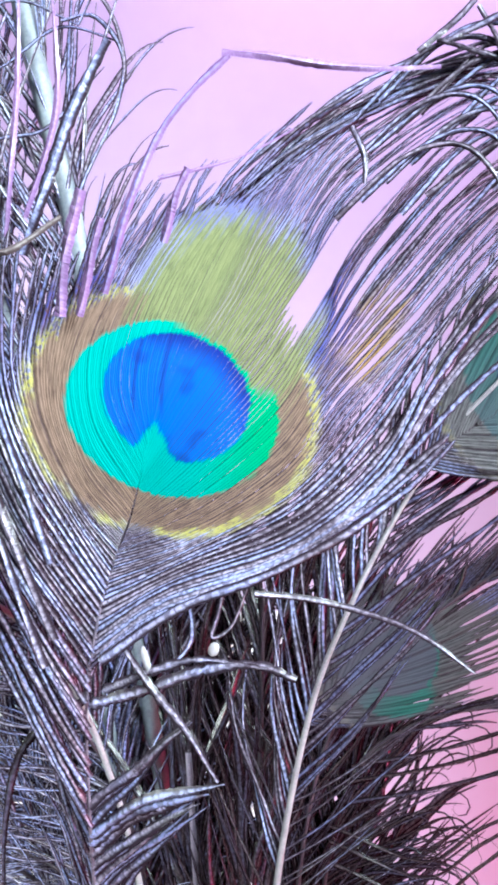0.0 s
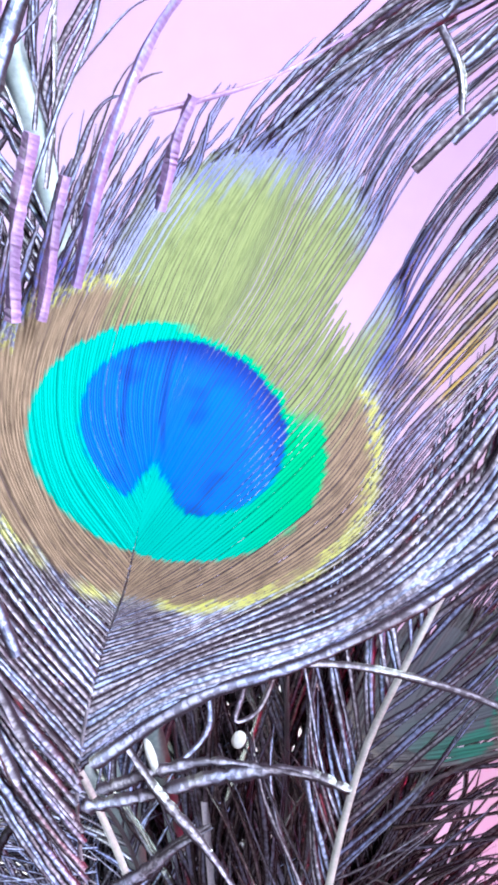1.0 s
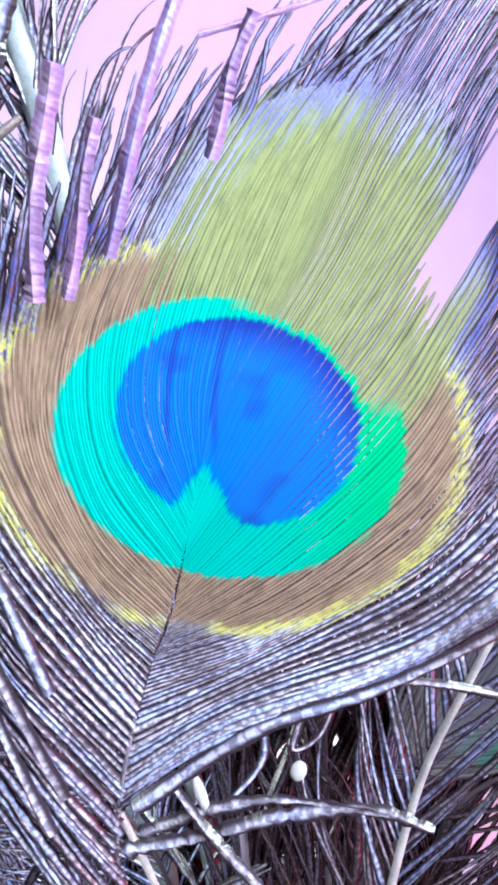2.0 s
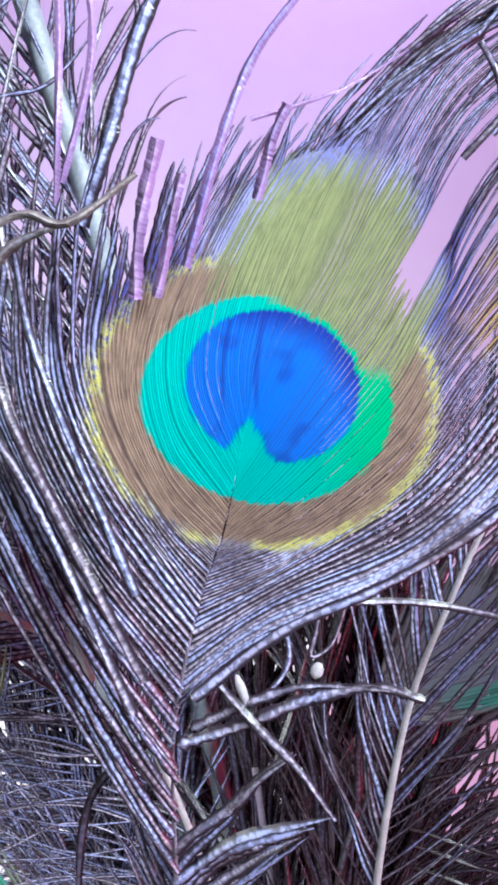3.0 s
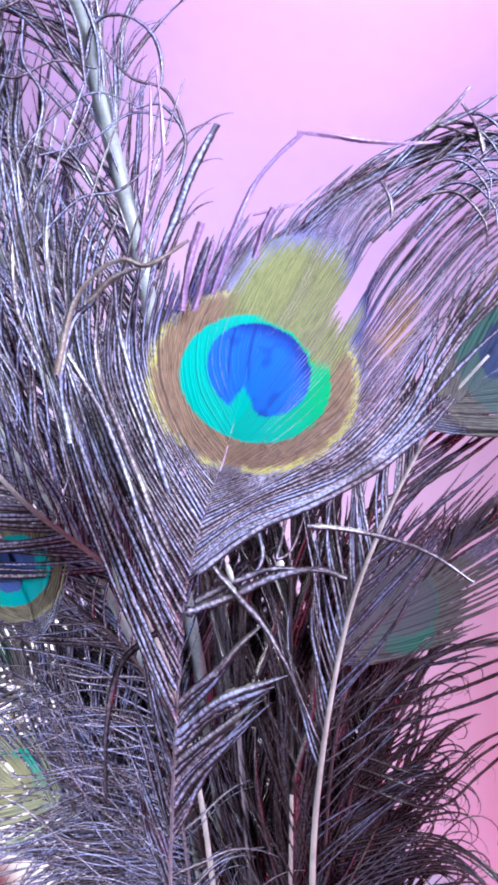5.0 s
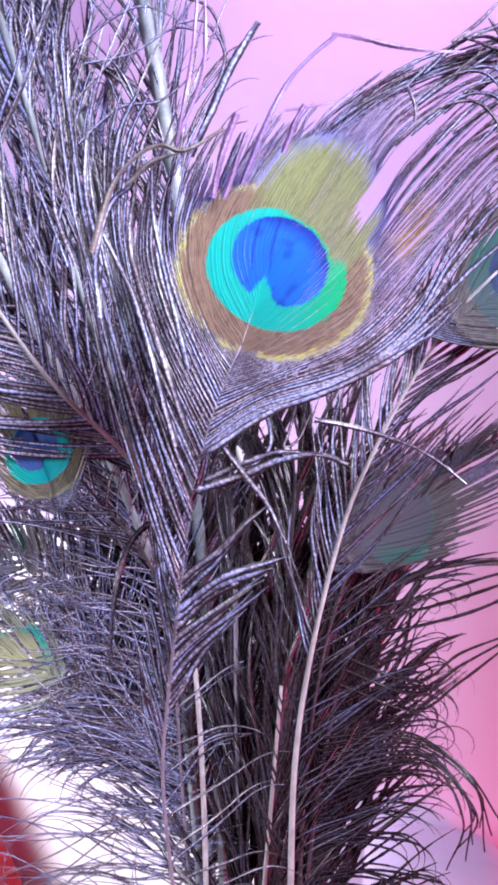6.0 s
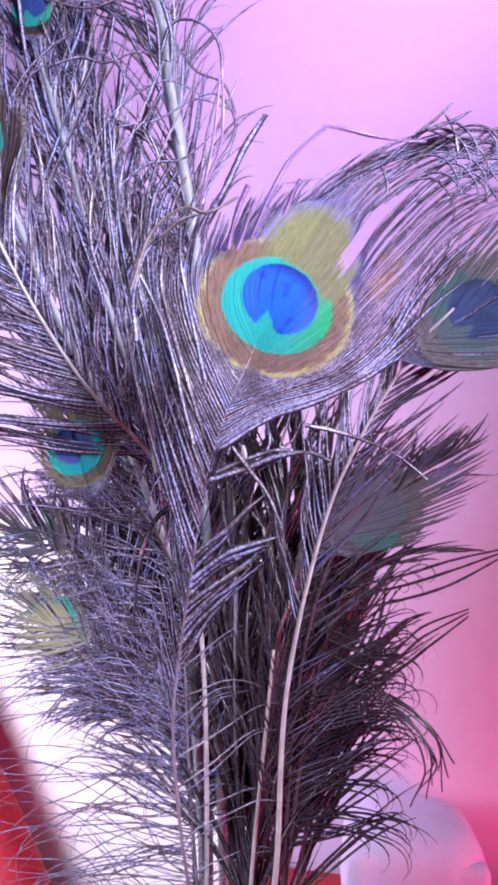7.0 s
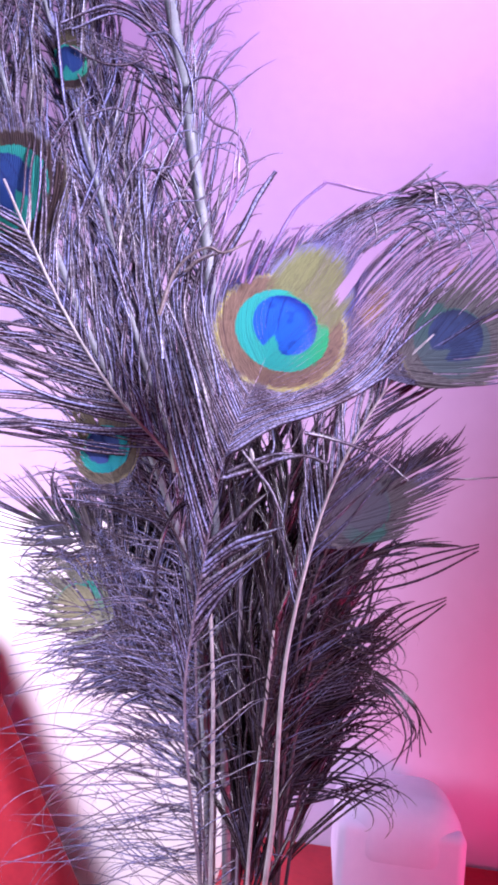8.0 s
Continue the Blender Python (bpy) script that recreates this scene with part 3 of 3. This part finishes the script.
    loose(root, [(-3.2, 106, 486.2), (-4.2, 106, 481.4), (-4.9, 106, 478.3), (-2.3, 106, 480), (-0.1, 106, 485.6)], 0.7, BARB, rng)
    loose(root, [(-39.1, 86.0, 508.1), (-35.7, 83.0, 518.4), (-31.0, 81.0, 523.3), (-26.9, 80.0, 524.6), (-22.7, 78.5, 523.1), (-16.4, 77.5, 526.4)], 1.2, TAN, rng, tip=0.4)
    loose(root, [(-33.4, 83.5, 519.1), (-28.9, 81.5, 522.2), (-24.1, 80.0, 523.4), (-20.2, 79.0, 524.7)], 1.0, TAN, rng, tip=0.4)
    loose(root, [(-37.2, 88.0, 497.2), (-38.5, 87.0, 507.2), (-36.7, 86.0, 516.2), (-32.8, 85.0, 519.8)], 1.3, BARB, rng)
    loose(root, [(-23.4, 94.0, 476.2), (-28.7, 91.0, 492.5), (-32.6, 88.5, 502.8), (-38.4, 86.5, 512.9)], 1.4, BARB, rng)
    loose(root, [(-21.7, 93.0, 479.9), (-28.9, 89.5, 498.0), (-32.7, 87.0, 509.6), (-32.5, 86.0, 519.2)], 1.5, BARB, rng)
    loose(root, [(-21.5, 90.0, 489.5), (-26.1, 86.0, 505.7), (-28.4, 83.9, 514.4), (-28.8, 82.0, 522.1)], 1.2, BARB, rng)
    loose(root, [(-28.3, 95, 532), (-24, 93, 543.5), (-23.8, 92, 552.6), (-24.7, 91, 562)], 0.9, BACKLIT, rng)
    loose(root, [(-26.3, 117, 465.2), (-34.7, 115, 458.4), (-37.8, 116, 446.2), (-37.9, 117, 432)], 1.3, DARK_SHADED, rng)
    # white flecks of down caught below the eye
    for (x, y, z), (rx, rz), turn in (((-4.3, 104.2, 477.2), (0.75, 1.0), 20), ((-12.8, 101.8, 475.9), (0.55, 1.9), -18)):
        bm = bmesh.new()
        bmesh.ops.create_icosphere(bm, subdivisions=2, radius=1.0)
        bmesh.ops.transform(bm, matrix=pose(x * MM, y * MM, z * MM, 0, turn, 0) @ Matrix.Diagonal((rx * MM, 0.4 * MM, rz * MM, 1)), verts=bm.verts)
        bmesh.ops.translate(bm, vec=-root.location, verts=bm.verts)
        me = bpy.data.meshes.new("down_fleck")
        bm.to_mesh(me)
        bm.free()
        me.materials.append(QUILL)
        fleck = new("down_fleck", me)
        fleck.parent = root
    # tips that curl over at the far end of the spray
    for k in range(30):
        x, z = 20 + k * 0.85, 531 + (k * 5.3) % 14
        r = rng.uniform(2.2, 5.5)
        loose(root, [(x - 9, 85, z - 3), (x - 2, 84, z + r * 0.8), (x + r, 83.5, z + r), (x + r * 2, 83, z - r * 0.2), (x + r * 2.1, 83, z - r * 1.3)], 0.7, BARB, rng, 30, 0.4)
    for a, c in (((19, 82, 544), (26, 82, 551)), ((22, 82, 545), (30, 82, 549.5)), ((28, 83, 541), (25, 83, 549)), ((12.5, 83, 537), (14, 83, 531)), ((21, 83.5, 546), (32, 83.5, 541.5))):
        mid = [(a[m] + c[m]) / 2 + (0.6 if m == 0 else 0) for m in range(3)]
        loose(root, [a, mid, c], 0.75, BARB, rng, 20, 0.6)
    return root


front_feather()


# ---- the feathers behind and beside it ----
def pale_shaft_feather():
    rng = random.Random(11)
    spine = [(0, 172, 202), (0.5, 158, 300), (0.9, 150, 346), (1.7, 146, 370), (0.5, 140, 408), (2.6, 133, 436), (7.6, 125.5, 464.2), (13.2, 119.5, 481),
             (19.4, 116.5, 494.6), (26.6, 111, 507.2), (33.4, 109, 515)]
    root, path = feather("peacock feather with a white shaft and a dull grey eye", spine, (1.4, 0.28), QUILL)
    barbs(root, path, 1, 0.76, 0.97, 30, (30, 36), (36, 24), (-4, 4), 0.7, FADED, rng, 0.6, -1)
    barbs(root, path, -1, 0.72, 0.97, 34, (34, 30), (30, 22), (-26, -6), 0.8, BARB, rng, 0.6, -2)
    barbs(root, path, 1, 0.55, 0.76, 24, (32, 34), (50, 38), (4, 0), 0.4, FADED, rng, 0.8, -2, clump=5)
    barbs(root, path, -1, 0.5, 0.74, 18, (36, 36), (24, 24), (4, 0), 0.5, DARK_SHADED, rng, 0.8, -3)
    eye_fan(root, (38.5, 110, 514), 11.0, 56, -0.1, FADED, rng, 46, 2.5, -1, 0.68, ragged=0.12)
    loose(root, [(0.4, 108, 484.1), (7.2, 110, 483.5), (14.9, 111, 481.9), (22.6, 112, 479.2), (30.4, 113, 474)], 1.1, BARB, rng)
    return root


def left_shaft_feather():
    rng = random.Random(12)
    spine = [(-8, 176, 202), (-16, 160, 330), (-22, 146, 410), (-28.4, 134, 450), (-37.9, 125, 472.6), (-53.4, 109, 489), (-68.2, 101, 509), (-80, 96, 529), (-89, 94, 545)]
    root, path = feather("peacock feather with a thin pale shaft and teal eye", spine, (0.95, 0.35), QUILL)
    barbs(root, path, -1, 0.74, 0.97, 54, (70, 50), (46, 34), (4, 16), 1.0, BARB, rng, 0.9, 2)
    barbs(root, path, 1, 0.72, 0.97, 30, (44, 36), (26, 28), (-10, 2), 0.8, DEEP, rng, 0.8, -3)
    bare = even(np.array([(-41.5, 123, 487), (-39.5, 123, 479), (-37, 123.5, 470.5)]) * MM, 12) - path[0]
    add_shaft(bare, 0.55 * MM, 0.95 * MM, QUILL, root, "bare_quill", label="bare white quill")
    eye_fan(root, (-90, 98, 544), 13.0, -32, -0.1, DEEP, rng, 44, 1.6, -1)
    return root


def tall_feather(dx, dy, seed, label, eye):
    rng = random.Random(seed)
    spine = [(-10, 180, 202), (-18, 172, 330), (-30, 162, 420), (-40 + dx * 0.3, 150 + dy, 470), (-56.2 + dx * 0.7, 136 + dy, 511), (-73 + dx, 132 + dy, 556), (-92.6 + dx, 130 + dy, 604), (-110 + dx, 130 + dy, 645)]
    root, path = feather(label, spine, (1.3, 0.8), QUILL_GREY)
    for side in (-1, 1):
        barbs(root, path, side, 0.50, 0.97, 84, (56, 48), (16, 15), (-8, 4), 1.25, DEEP, rng, 1.7, 2)
        barbs(root, path, side, 0.54, 0.97, 46, (46, 42), (27, 22), (-14, 14), 0.8, BARB, rng, 2.0, 6, 30)
    if eye:
        eye_fan(root, (-88, 126, 600), 7.0, -18, 0.0, DEEP, rng, 24, 1.4, 1, 0.6)
    return root


def grey_strip_feather():
    rng = random.Random(14)
    spine = [(-4, 180, 202), (-12, 172, 330), (-24, 162, 430), (-32, 148, 485), (-35, 136, 531), (-44, 131, 571), (-54, 130, 610), (-66, 130, 650)]
    root, path = feather("peacock feather with a broad pale grey shaft and curled barbs", spine, (1.2, 1.9), QUILL_GREY, 1.1)
    barbs(root, path, 1, 0.70, 0.97, 44, (34, 38), (12, 20), (-2, 20), 0.9, BARB, rng, 1.4, 2, 60)
    barbs(root, path, -1, 0.64, 0.97, 60, (44, 40), (14, 24), (0, 24), 0.9, BARB, rng, 1.4, 3, 40)
    barbs(root, path, 1, 0.60, 0.90, 18, (34, 36), (8, 12), (-10, 2), 0.8, BARB, rng, 1.0, 4)
    barbs(root, path, 1, 0.82, 0.98, 22, (40, 40), (20, 40), (40, 60), 0.5, BARB, rng, 1.8, 3, 160)
    barbs(root, path, -1, 0.84, 0.98, 30, (44, 40), (26, 50), (40, 60), 0.6, BARB, rng, 1.6, 3, 90)
    loose(root, [(-33.4, 125, 538.8), (-31.3, 125, 551.7), (-25.5, 124, 564.5), (-29.5, 124, 577.2), (-38, 124, 581.3), (-46.3, 126, 592)], 0.9, BARB, rng)
    loose(root, [(-49, 127, 588), (-46.3, 126, 596.2), (-38.7, 124, 595.4), (-32.7, 124, 590.1), (-30.8, 124, 580.8), (-33.5, 124, 573.2)], 1.2, BARB, rng)
    loose(root, [(-34.5, 124, 546), (-32.3, 122, 555.8), (-29.1, 122, 566.9), (-25.6, 122, 579.1)], 0.7, BARB, rng)
    loose(root, [(-36.5, 124, 574), (-31, 124, 574.5), (-25.9, 124, 568.1), (-26.6, 124, 558.9), (-31.6, 124, 547.6), (-36.3, 124, 534.6)], 0.9, BARB, rng)
    loose(root, [(-92.1, 125, 612.7), (-76.0, 125, 619.8), (-61.0, 125, 612.2), (-51.3, 125, 597.3), (-48.0, 125, 580.3)], 1.6, BARB, rng)
    loose(root, [(-88.0, 125, 610.9), (-72.7, 125, 616.6), (-57.3, 125, 604.7), (-51.2, 125, 587.7)], 1.4, BARB, rng)
    loose(root, [(-88.2, 125, 605.1), (-75.2, 125, 599.5), (-64.3, 125, 601.4), (-56.2, 125, 611.5), (-58.0, 125, 626.1)], 0.9, BARB, rng)
    loose(root, [(-80.4, 125, 581.3), (-71.5, 125, 584.6), (-63.9, 125, 583.2), (-55.1, 125, 586.5), (-45.7, 125, 584.2)], 1.0, BARB, rng)
    loose(root, [(-63.5, 125, 610.2), (-56.1, 125, 610.5), (-49.5, 125, 601.2), (-45.5, 125, 589.9), (-44.9, 125, 576.7)], 1.3, BARB, rng)
    loose(root, [(-84.1, 125, 595.5), (-78.0, 125, 584.3), (-72.1, 125, 575.1), (-68.9, 125, 564.0)], 0.9, BARB, rng)
    loose(root, [(-80.6, 125, 597.6), (-74.5, 125, 586.4), (-72.4, 125, 577.0), (-73.7, 125, 565.5)], 0.8, BARB, rng)
    loose(root, [(-62.8, 125, 596.6), (-62.5, 125, 587.1), (-57.7, 125, 577.8), (-59.8, 125, 564.5)], 1.1, BARB, rng)
    loose(root, [(-107.0, 125, 596.3), (-95.7, 125, 569.8), (-82.9, 125, 544.3), (-67.3, 125, 523.4)], 1.2, BARB, rng)
    loose(root, [(-101.0, 125, 608.4), (-92.5, 125, 573.8), (-78.7, 125, 540.9), (-62.8, 125, 516.6)], 1.3, BARB, rng)
    loose(root, [(-94.5, 125, 616.6), (-86.1, 125, 581.9), (-72.4, 125, 548.8), (-57.5, 125, 517.0)], 1.3, BARB, rng)
    loose(root, [(-65.0, 125, 554.9), (-60.2, 125, 568.3), (-46.9, 125, 578.5), (-33.7, 125, 573.7)], 0.8, BARB, rng)
    loose(root, [(-60.7, 125, 542.2), (-49.4, 125, 554.1), (-39.0, 125, 556.6), (-29.3, 125, 566.5)], 0.8, BARB, rng)
    loose(root, [(-58.0, 125, 564.7), (-47.4, 125, 567.2), (-37.3, 125, 573.5), (-26.2, 125, 570.4)], 0.7, BARB, rng)
    loose(root, [(-55.7, 125, 517.2), (-62.0, 125, 531.1), (-62.5, 125, 549.5), (-51.0, 125, 567.0), (-46.7, 125, 576.6)], 1.1, BARB, rng)
    loose(root, [(-49.6, 125, 517.7), (-55.5, 125, 537.1), (-54.6, 125, 559.3), (-47.5, 125, 584.1)], 1.1, BARB, rng)
    loose(root, [(-46.0, 125, 525.2), (-48.1, 125, 543.1), (-44.7, 125, 560.0), (-37.9, 125, 579.0)], 0.9, BARB, rng)
    return root


def teal_eye_feather():
    rng = random.Random(15)
    spine = [(-12, 182, 202), (-18, 172, 330), (-28, 158, 420), (-38, 148, 450), (-52, 136, 468), (-59, 132, 476)]
    root, path = feather("small peacock feather with a teal and blue eye", spine, (0.9, 0.3), QUILL_BROWN)
    barbs(root, path, -1, 0.66, 0.98, 36, (40, 30), (56, 40), (14, 10), 0.7, DEEP, rng, 1.2, -3, 30)
    barbs(root, path, 1, 0.66, 0.98, 24, (26, 24), (30, 40), (10, 20), 0.7, BARB, rng, 1.0, 0)
    eye_fan(root, (-58.5, 120, 475), 7.6, -22, -0.1, TEAL, rng, 36, 1.7, -1)
    for k in range(5):
        z = 459 + k * 8
        loose(root, [(-42, 128, z - 4), (-55, 125 + k % 3, z + rng.uniform(-3, 1)), (-70, 124, z + rng.uniform(-2, 4)), (-92, 124, z + rng.uniform(-9, 6))], 0.55, BARB, rng)
    return root


def olive_eye_feather():
    rng = random.Random(16)
    spine = [(-14, 186, 202), (-20, 176, 330), (-28, 168, 390), (-42, 162, 412), (-60, 158, 422), (-68, 157, 425)]
    root, path = feather("small peacock feather with a faded olive eye", spine, (0.9, 0.3), QUILL_BROWN)
    barbs(root, path, -1, 0.70, 0.98, 44, (46, 28), (56, 30), (20, 30), 0.4, BARB, rng, 1.4, 0, 40)
    barbs(root, path, 1, 0.70, 0.98, 56, (48, 34), (50, 30), (-10, -20), 0.7, DEEP, rng, 1.3, 1, 20)
    for k in range(20):
        z = 406 + k * 2
        loose(root, [(-34, 146, z - 3), (-48, 143, z + rng.uniform(-4, 4)), (-64, 143, z + rng.uniform(-5, 4)), (-88, 145, z + rng.uniform(-14, 2))], 0.5, BARB, rng)
    eye_fan(root, (-67, 143, 426), 8.6, -70, 0.0, OLIVE, rng, 34, 1.9, ragged=0.3)
    return root


def grey_left_feather():
    rng = random.Random(19)
    spine = [(-16, 190, 202), (-22, 180, 330), (-34, 172, 400), (-52, 166, 432), (-74, 162, 448), (-86, 160, 452)]
    root, path = feather("dusty grey-green peacock feather with rounded end", spine, (0.9, 0.3), QUILL_BROWN)
    barbs(root, path, -1, 0.72, 0.98, 50, (40, 24), (44, 26), (20, 50), 0.7, DEEP, rng, 1.1, 0, 60)
    barbs(root, path, 1, 0.72, 0.98, 60, (44, 26), (44, 26), (0, 30), 0.8, DEEP, rng, 1.1, 0, 40)
    eye_fan(root, (-84, 161, 449), 9.5, -66, 0.0, GREY, rng, 34, 1.9, ragged=0.45)
    return root


def right_grey_feather():
    rng = random.Random(17)
    spine = [(4, 184, 202), (4, 172, 330), (3, 164, 400), (7, 158, 440), (16, 153, 462), (30, 151, 476), (50, 151, 490)]
    root, path = feather("dull grey-brown peacock feather with a green spot", spine, (0.9, 0.3), QUILL_BROWN)
    barbs(root, path, 1, 0.66, 0.98, 40, (34, 10), (26, 10), (-14, -12), 0.7, DARK_SHADED, rng, 0.9, 0)
    barbs(root, path, -1, 0.66, 0.98, 40, (34, 12), (18, 12), (12, 16), 0.7, DARK_SHADED, rng, 0.9, 0)
    eye_fan(root, (20.5, 151.5, 466), 11.0, 50, 0.0, GREY, rng, 44, 2.2, 1, 0.6, ragged=0.15)
    loose(root, [(36, 153, 470), (44, 154, 478), (55, 158, 480), (66, 160, 482)], 0.7, DARK_SHADED, rng)
    return root


def dark_tuft_feather():
    rng = random.Random(18)
    spine = [(6, 188, 202), (5, 176, 320), (5, 168, 370), (8, 164, 410), (14, 160, 440), (26, 158, 452), (44, 157, 458)]
    root, path = feather("blackish peacock feather with drooping curled barbs", spine, (1.0, 0.3), QUILL_BROWN)
    barbs(root, path, 1, 0.59, 0.80, 84, (40, 32), (62, 40), (30, 30), 0.7, DARK_SHADED, rng, 1.4, 1, 170, clump=5)
    barbs(root, path, 1, 0.80, 0.98, 26, (26, 18), (24, 8), (0, 6), 0.8, DARK_SHADED, rng, 0.9, 0, 20, clump=6)
    barbs(root, path, -1, 0.46, 0.90, 54, (40, 34), (26, 20), (0, 10), 0.9, DARK_SHADED, rng, 1.0, 0)
    barbs(root, path, 1, 0.66, 0.86, 30, (46, 38), (44, 30), (10, 20), 0.6, DARK_SHADED, rng, 1.5, 1, 260)
    for dz in (0, -4, 3):
        loose(root, [(10, 158, 428 + dz), (28, 156, 424 + dz), (38, 154, 432 + dz), (50, 154, 440 + dz * 0.3)], 0.9, DARK_SHADED, rng)
        loose(root, [(14, 158, 440 + dz), (30, 156, 445 + dz), (44, 154, 451 + dz), (59, 154, 458 + dz * 0.3)], 1.0, DARK_SHADED, rng)
    for k in range(9):
        e = k * 1.4
        loose(root, [(6, 153, 412 - e), (26 + e * 0.4, 151, 416 - e * 0.6), (40 + (k % 4), 150, 409 - e), (48 - e, 150, 399 - e * 0.6 - (k % 3) * 3)], 0.8, DARK_SHADED, rng)
    return root


def inner_feather(x, y, lean, top, seed, label, quill, spread=16.0, shaft=0.9, low=0.55):
    rng = random.Random(seed)
    spine = [(x * 0.4, y + 14, 202), (x * 0.7, y + 6, 300), (x, y, 360), (x + lean * 0.5, y - 4, 400), (x + lean, y - 6, top)]
    root, path = feather(label, spine, (shaft, shaft * 0.5), quill)
    for side in (-1, 1):
        barbs(root, path, side, low if side > 0 else low + 0.1, 0.98, 60, (50, 40), (spread, spread * 0.8), (2, 0), 1.1, DARK_SHADED, rng, 1.1, -2)
    return root


def wispy_feather():
    rng = random.Random(51)
    spine = [(-10, 186, 202), (-15, 172, 310), (-22, 160, 360), (-27, 152, 400), (-30, 146, 430)]
    root, path = feather("thin peacock feather with long wavy wisps", spine, (0.7, 0.3), QUILL_MAUVE)
    barbs(root, path, -1, 0.62, 0.99, 110, (62, 54), (86, 60), (16, 20), 0.38, DEEP, rng, 2.2, 6, 70, 34, 2)
    barbs(root, path, -1, 0.52, 0.80, 40, (46, 50), (80, 70), (-16, 10), 0.34, DEEP, rng, 2.6, 4, 60, 30, 2)
    barbs(root, path, 1, 0.50, 0.90, 40, (26, 30), (70, 50), (10, 20), 0.34, DEEP, rng, 2.4, 0, 60, 26, 2)
    return root


def side_feather(reach, rise, y, seed, label, bend=8.0):
    """A feather that leans far out to the left, with dense dark barbs."""
    rng = random.Random(seed)
    spine = [(-14, y + 24, 202), (-19, y + 14, 330), (-26, y + 6, 390), (-26 - reach * 0.35, y + 2, 390 + rise * 0.45), (-26 - reach, y, 390 + rise)]
    root, path = feather(label, spine, (0.9, 0.4), QUILL_BROWN)
    for side in (-1, 1):
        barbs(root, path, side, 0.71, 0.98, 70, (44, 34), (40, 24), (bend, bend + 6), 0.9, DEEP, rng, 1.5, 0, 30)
    return root


pale_shaft_feather()
left_shaft_feather()
tall_feather(0, 0, 13, "tall dark peacock feather with dense steep barbs", True)
tall_feather(-20, -8, 31, "tall dark peacock feather beside a thin pale shaft", False)
tall_feather(10, 12, 61, "tall dark peacock feather with dense steep barbs", False)
tall_feather(-36, 6, 62, "tall dark peacock feather with dense steep barbs", False)
grey_strip_feather()
teal_eye_feather()
olive_eye_feather()
grey_left_feather()
right_grey_feather()
dark_tuft_feather()
wispy_feather()
side_feather(40, 26, 166, 45, "dark peacock feather drooping below a faded olive eye", 22.0)
side_feather(26, 22, 162, 46, "dark peacock feather drooping below a faded olive eye", 30.0)
side_feather(34, 96, 172, 41, "dark peacock feather leaning out behind a small teal eye")
side_feather(48, 78, 178, 42, "dark peacock feather leaning out behind a small teal eye")
side_feather(50, 50, 174, 43, "dark peacock feather leaning out over a faded olive eye")
side_feather(22, 120, 178, 44, "dark peacock feather leaning out behind a small teal eye")
# inner feathers added as dark filling, the bunch's deep shade put into their barbs
DEEP_LABEL = "inner peacock feather deep in the bunch, shade put into its barbs"
STEM_LABEL = "inner peacock feather with a pale bare shaft, shade put into its barbs"
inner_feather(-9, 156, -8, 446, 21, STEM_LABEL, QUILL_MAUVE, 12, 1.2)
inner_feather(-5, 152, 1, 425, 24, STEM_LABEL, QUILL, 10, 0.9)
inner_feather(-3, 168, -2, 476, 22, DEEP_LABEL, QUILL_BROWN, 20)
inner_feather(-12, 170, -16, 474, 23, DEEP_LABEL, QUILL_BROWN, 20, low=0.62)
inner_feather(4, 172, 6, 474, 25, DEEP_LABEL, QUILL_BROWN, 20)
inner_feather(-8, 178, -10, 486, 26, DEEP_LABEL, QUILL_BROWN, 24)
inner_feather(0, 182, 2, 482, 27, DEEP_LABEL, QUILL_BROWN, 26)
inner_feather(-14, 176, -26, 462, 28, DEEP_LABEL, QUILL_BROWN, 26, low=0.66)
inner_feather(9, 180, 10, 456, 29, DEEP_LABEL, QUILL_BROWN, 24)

# ---- things at the wall ----
tagged(box("paper_sheet", (-0.150, 0.2625, 0.2), (-0.004, 0.2655, 0.452), PAPER, 0.001), "white paper sheet leaning against the lilac wall", "paper")
cushion = tagged(box("cushion", (-0.06, -0.012, -0.08), (0.06, 0.012, 0.08), CLOTH, 0.011), "red cloth cushion leaning against the wall", "cushion")
cushion.matrix_world = pose(-0.160, 0.2495, 0.302, 0, -31.6, 0)
# made-up block with a rounded top, in place of a soft lilac glow
glow_block = tagged(box("glow_block", (0.026, 0.215, 0.318), (0.076, 0.267, 0.347), LILAC, 0.004), "pale lilac block on a dark red box, standing for a soft glow", "box")
glow_top = box("glow_top", (0.0255, 0.2145, 0.322), (0.0765, 0.2675, 0.356), LILAC, 0.015)
glow_top.parent = glow_block
tagged(box("dark_box", (-0.02, 0.21, 0.2), (0.2, 0.268, 0.318), CLOTH, 0.004), "dark red cloth-covered box standing on the shelf", "box")
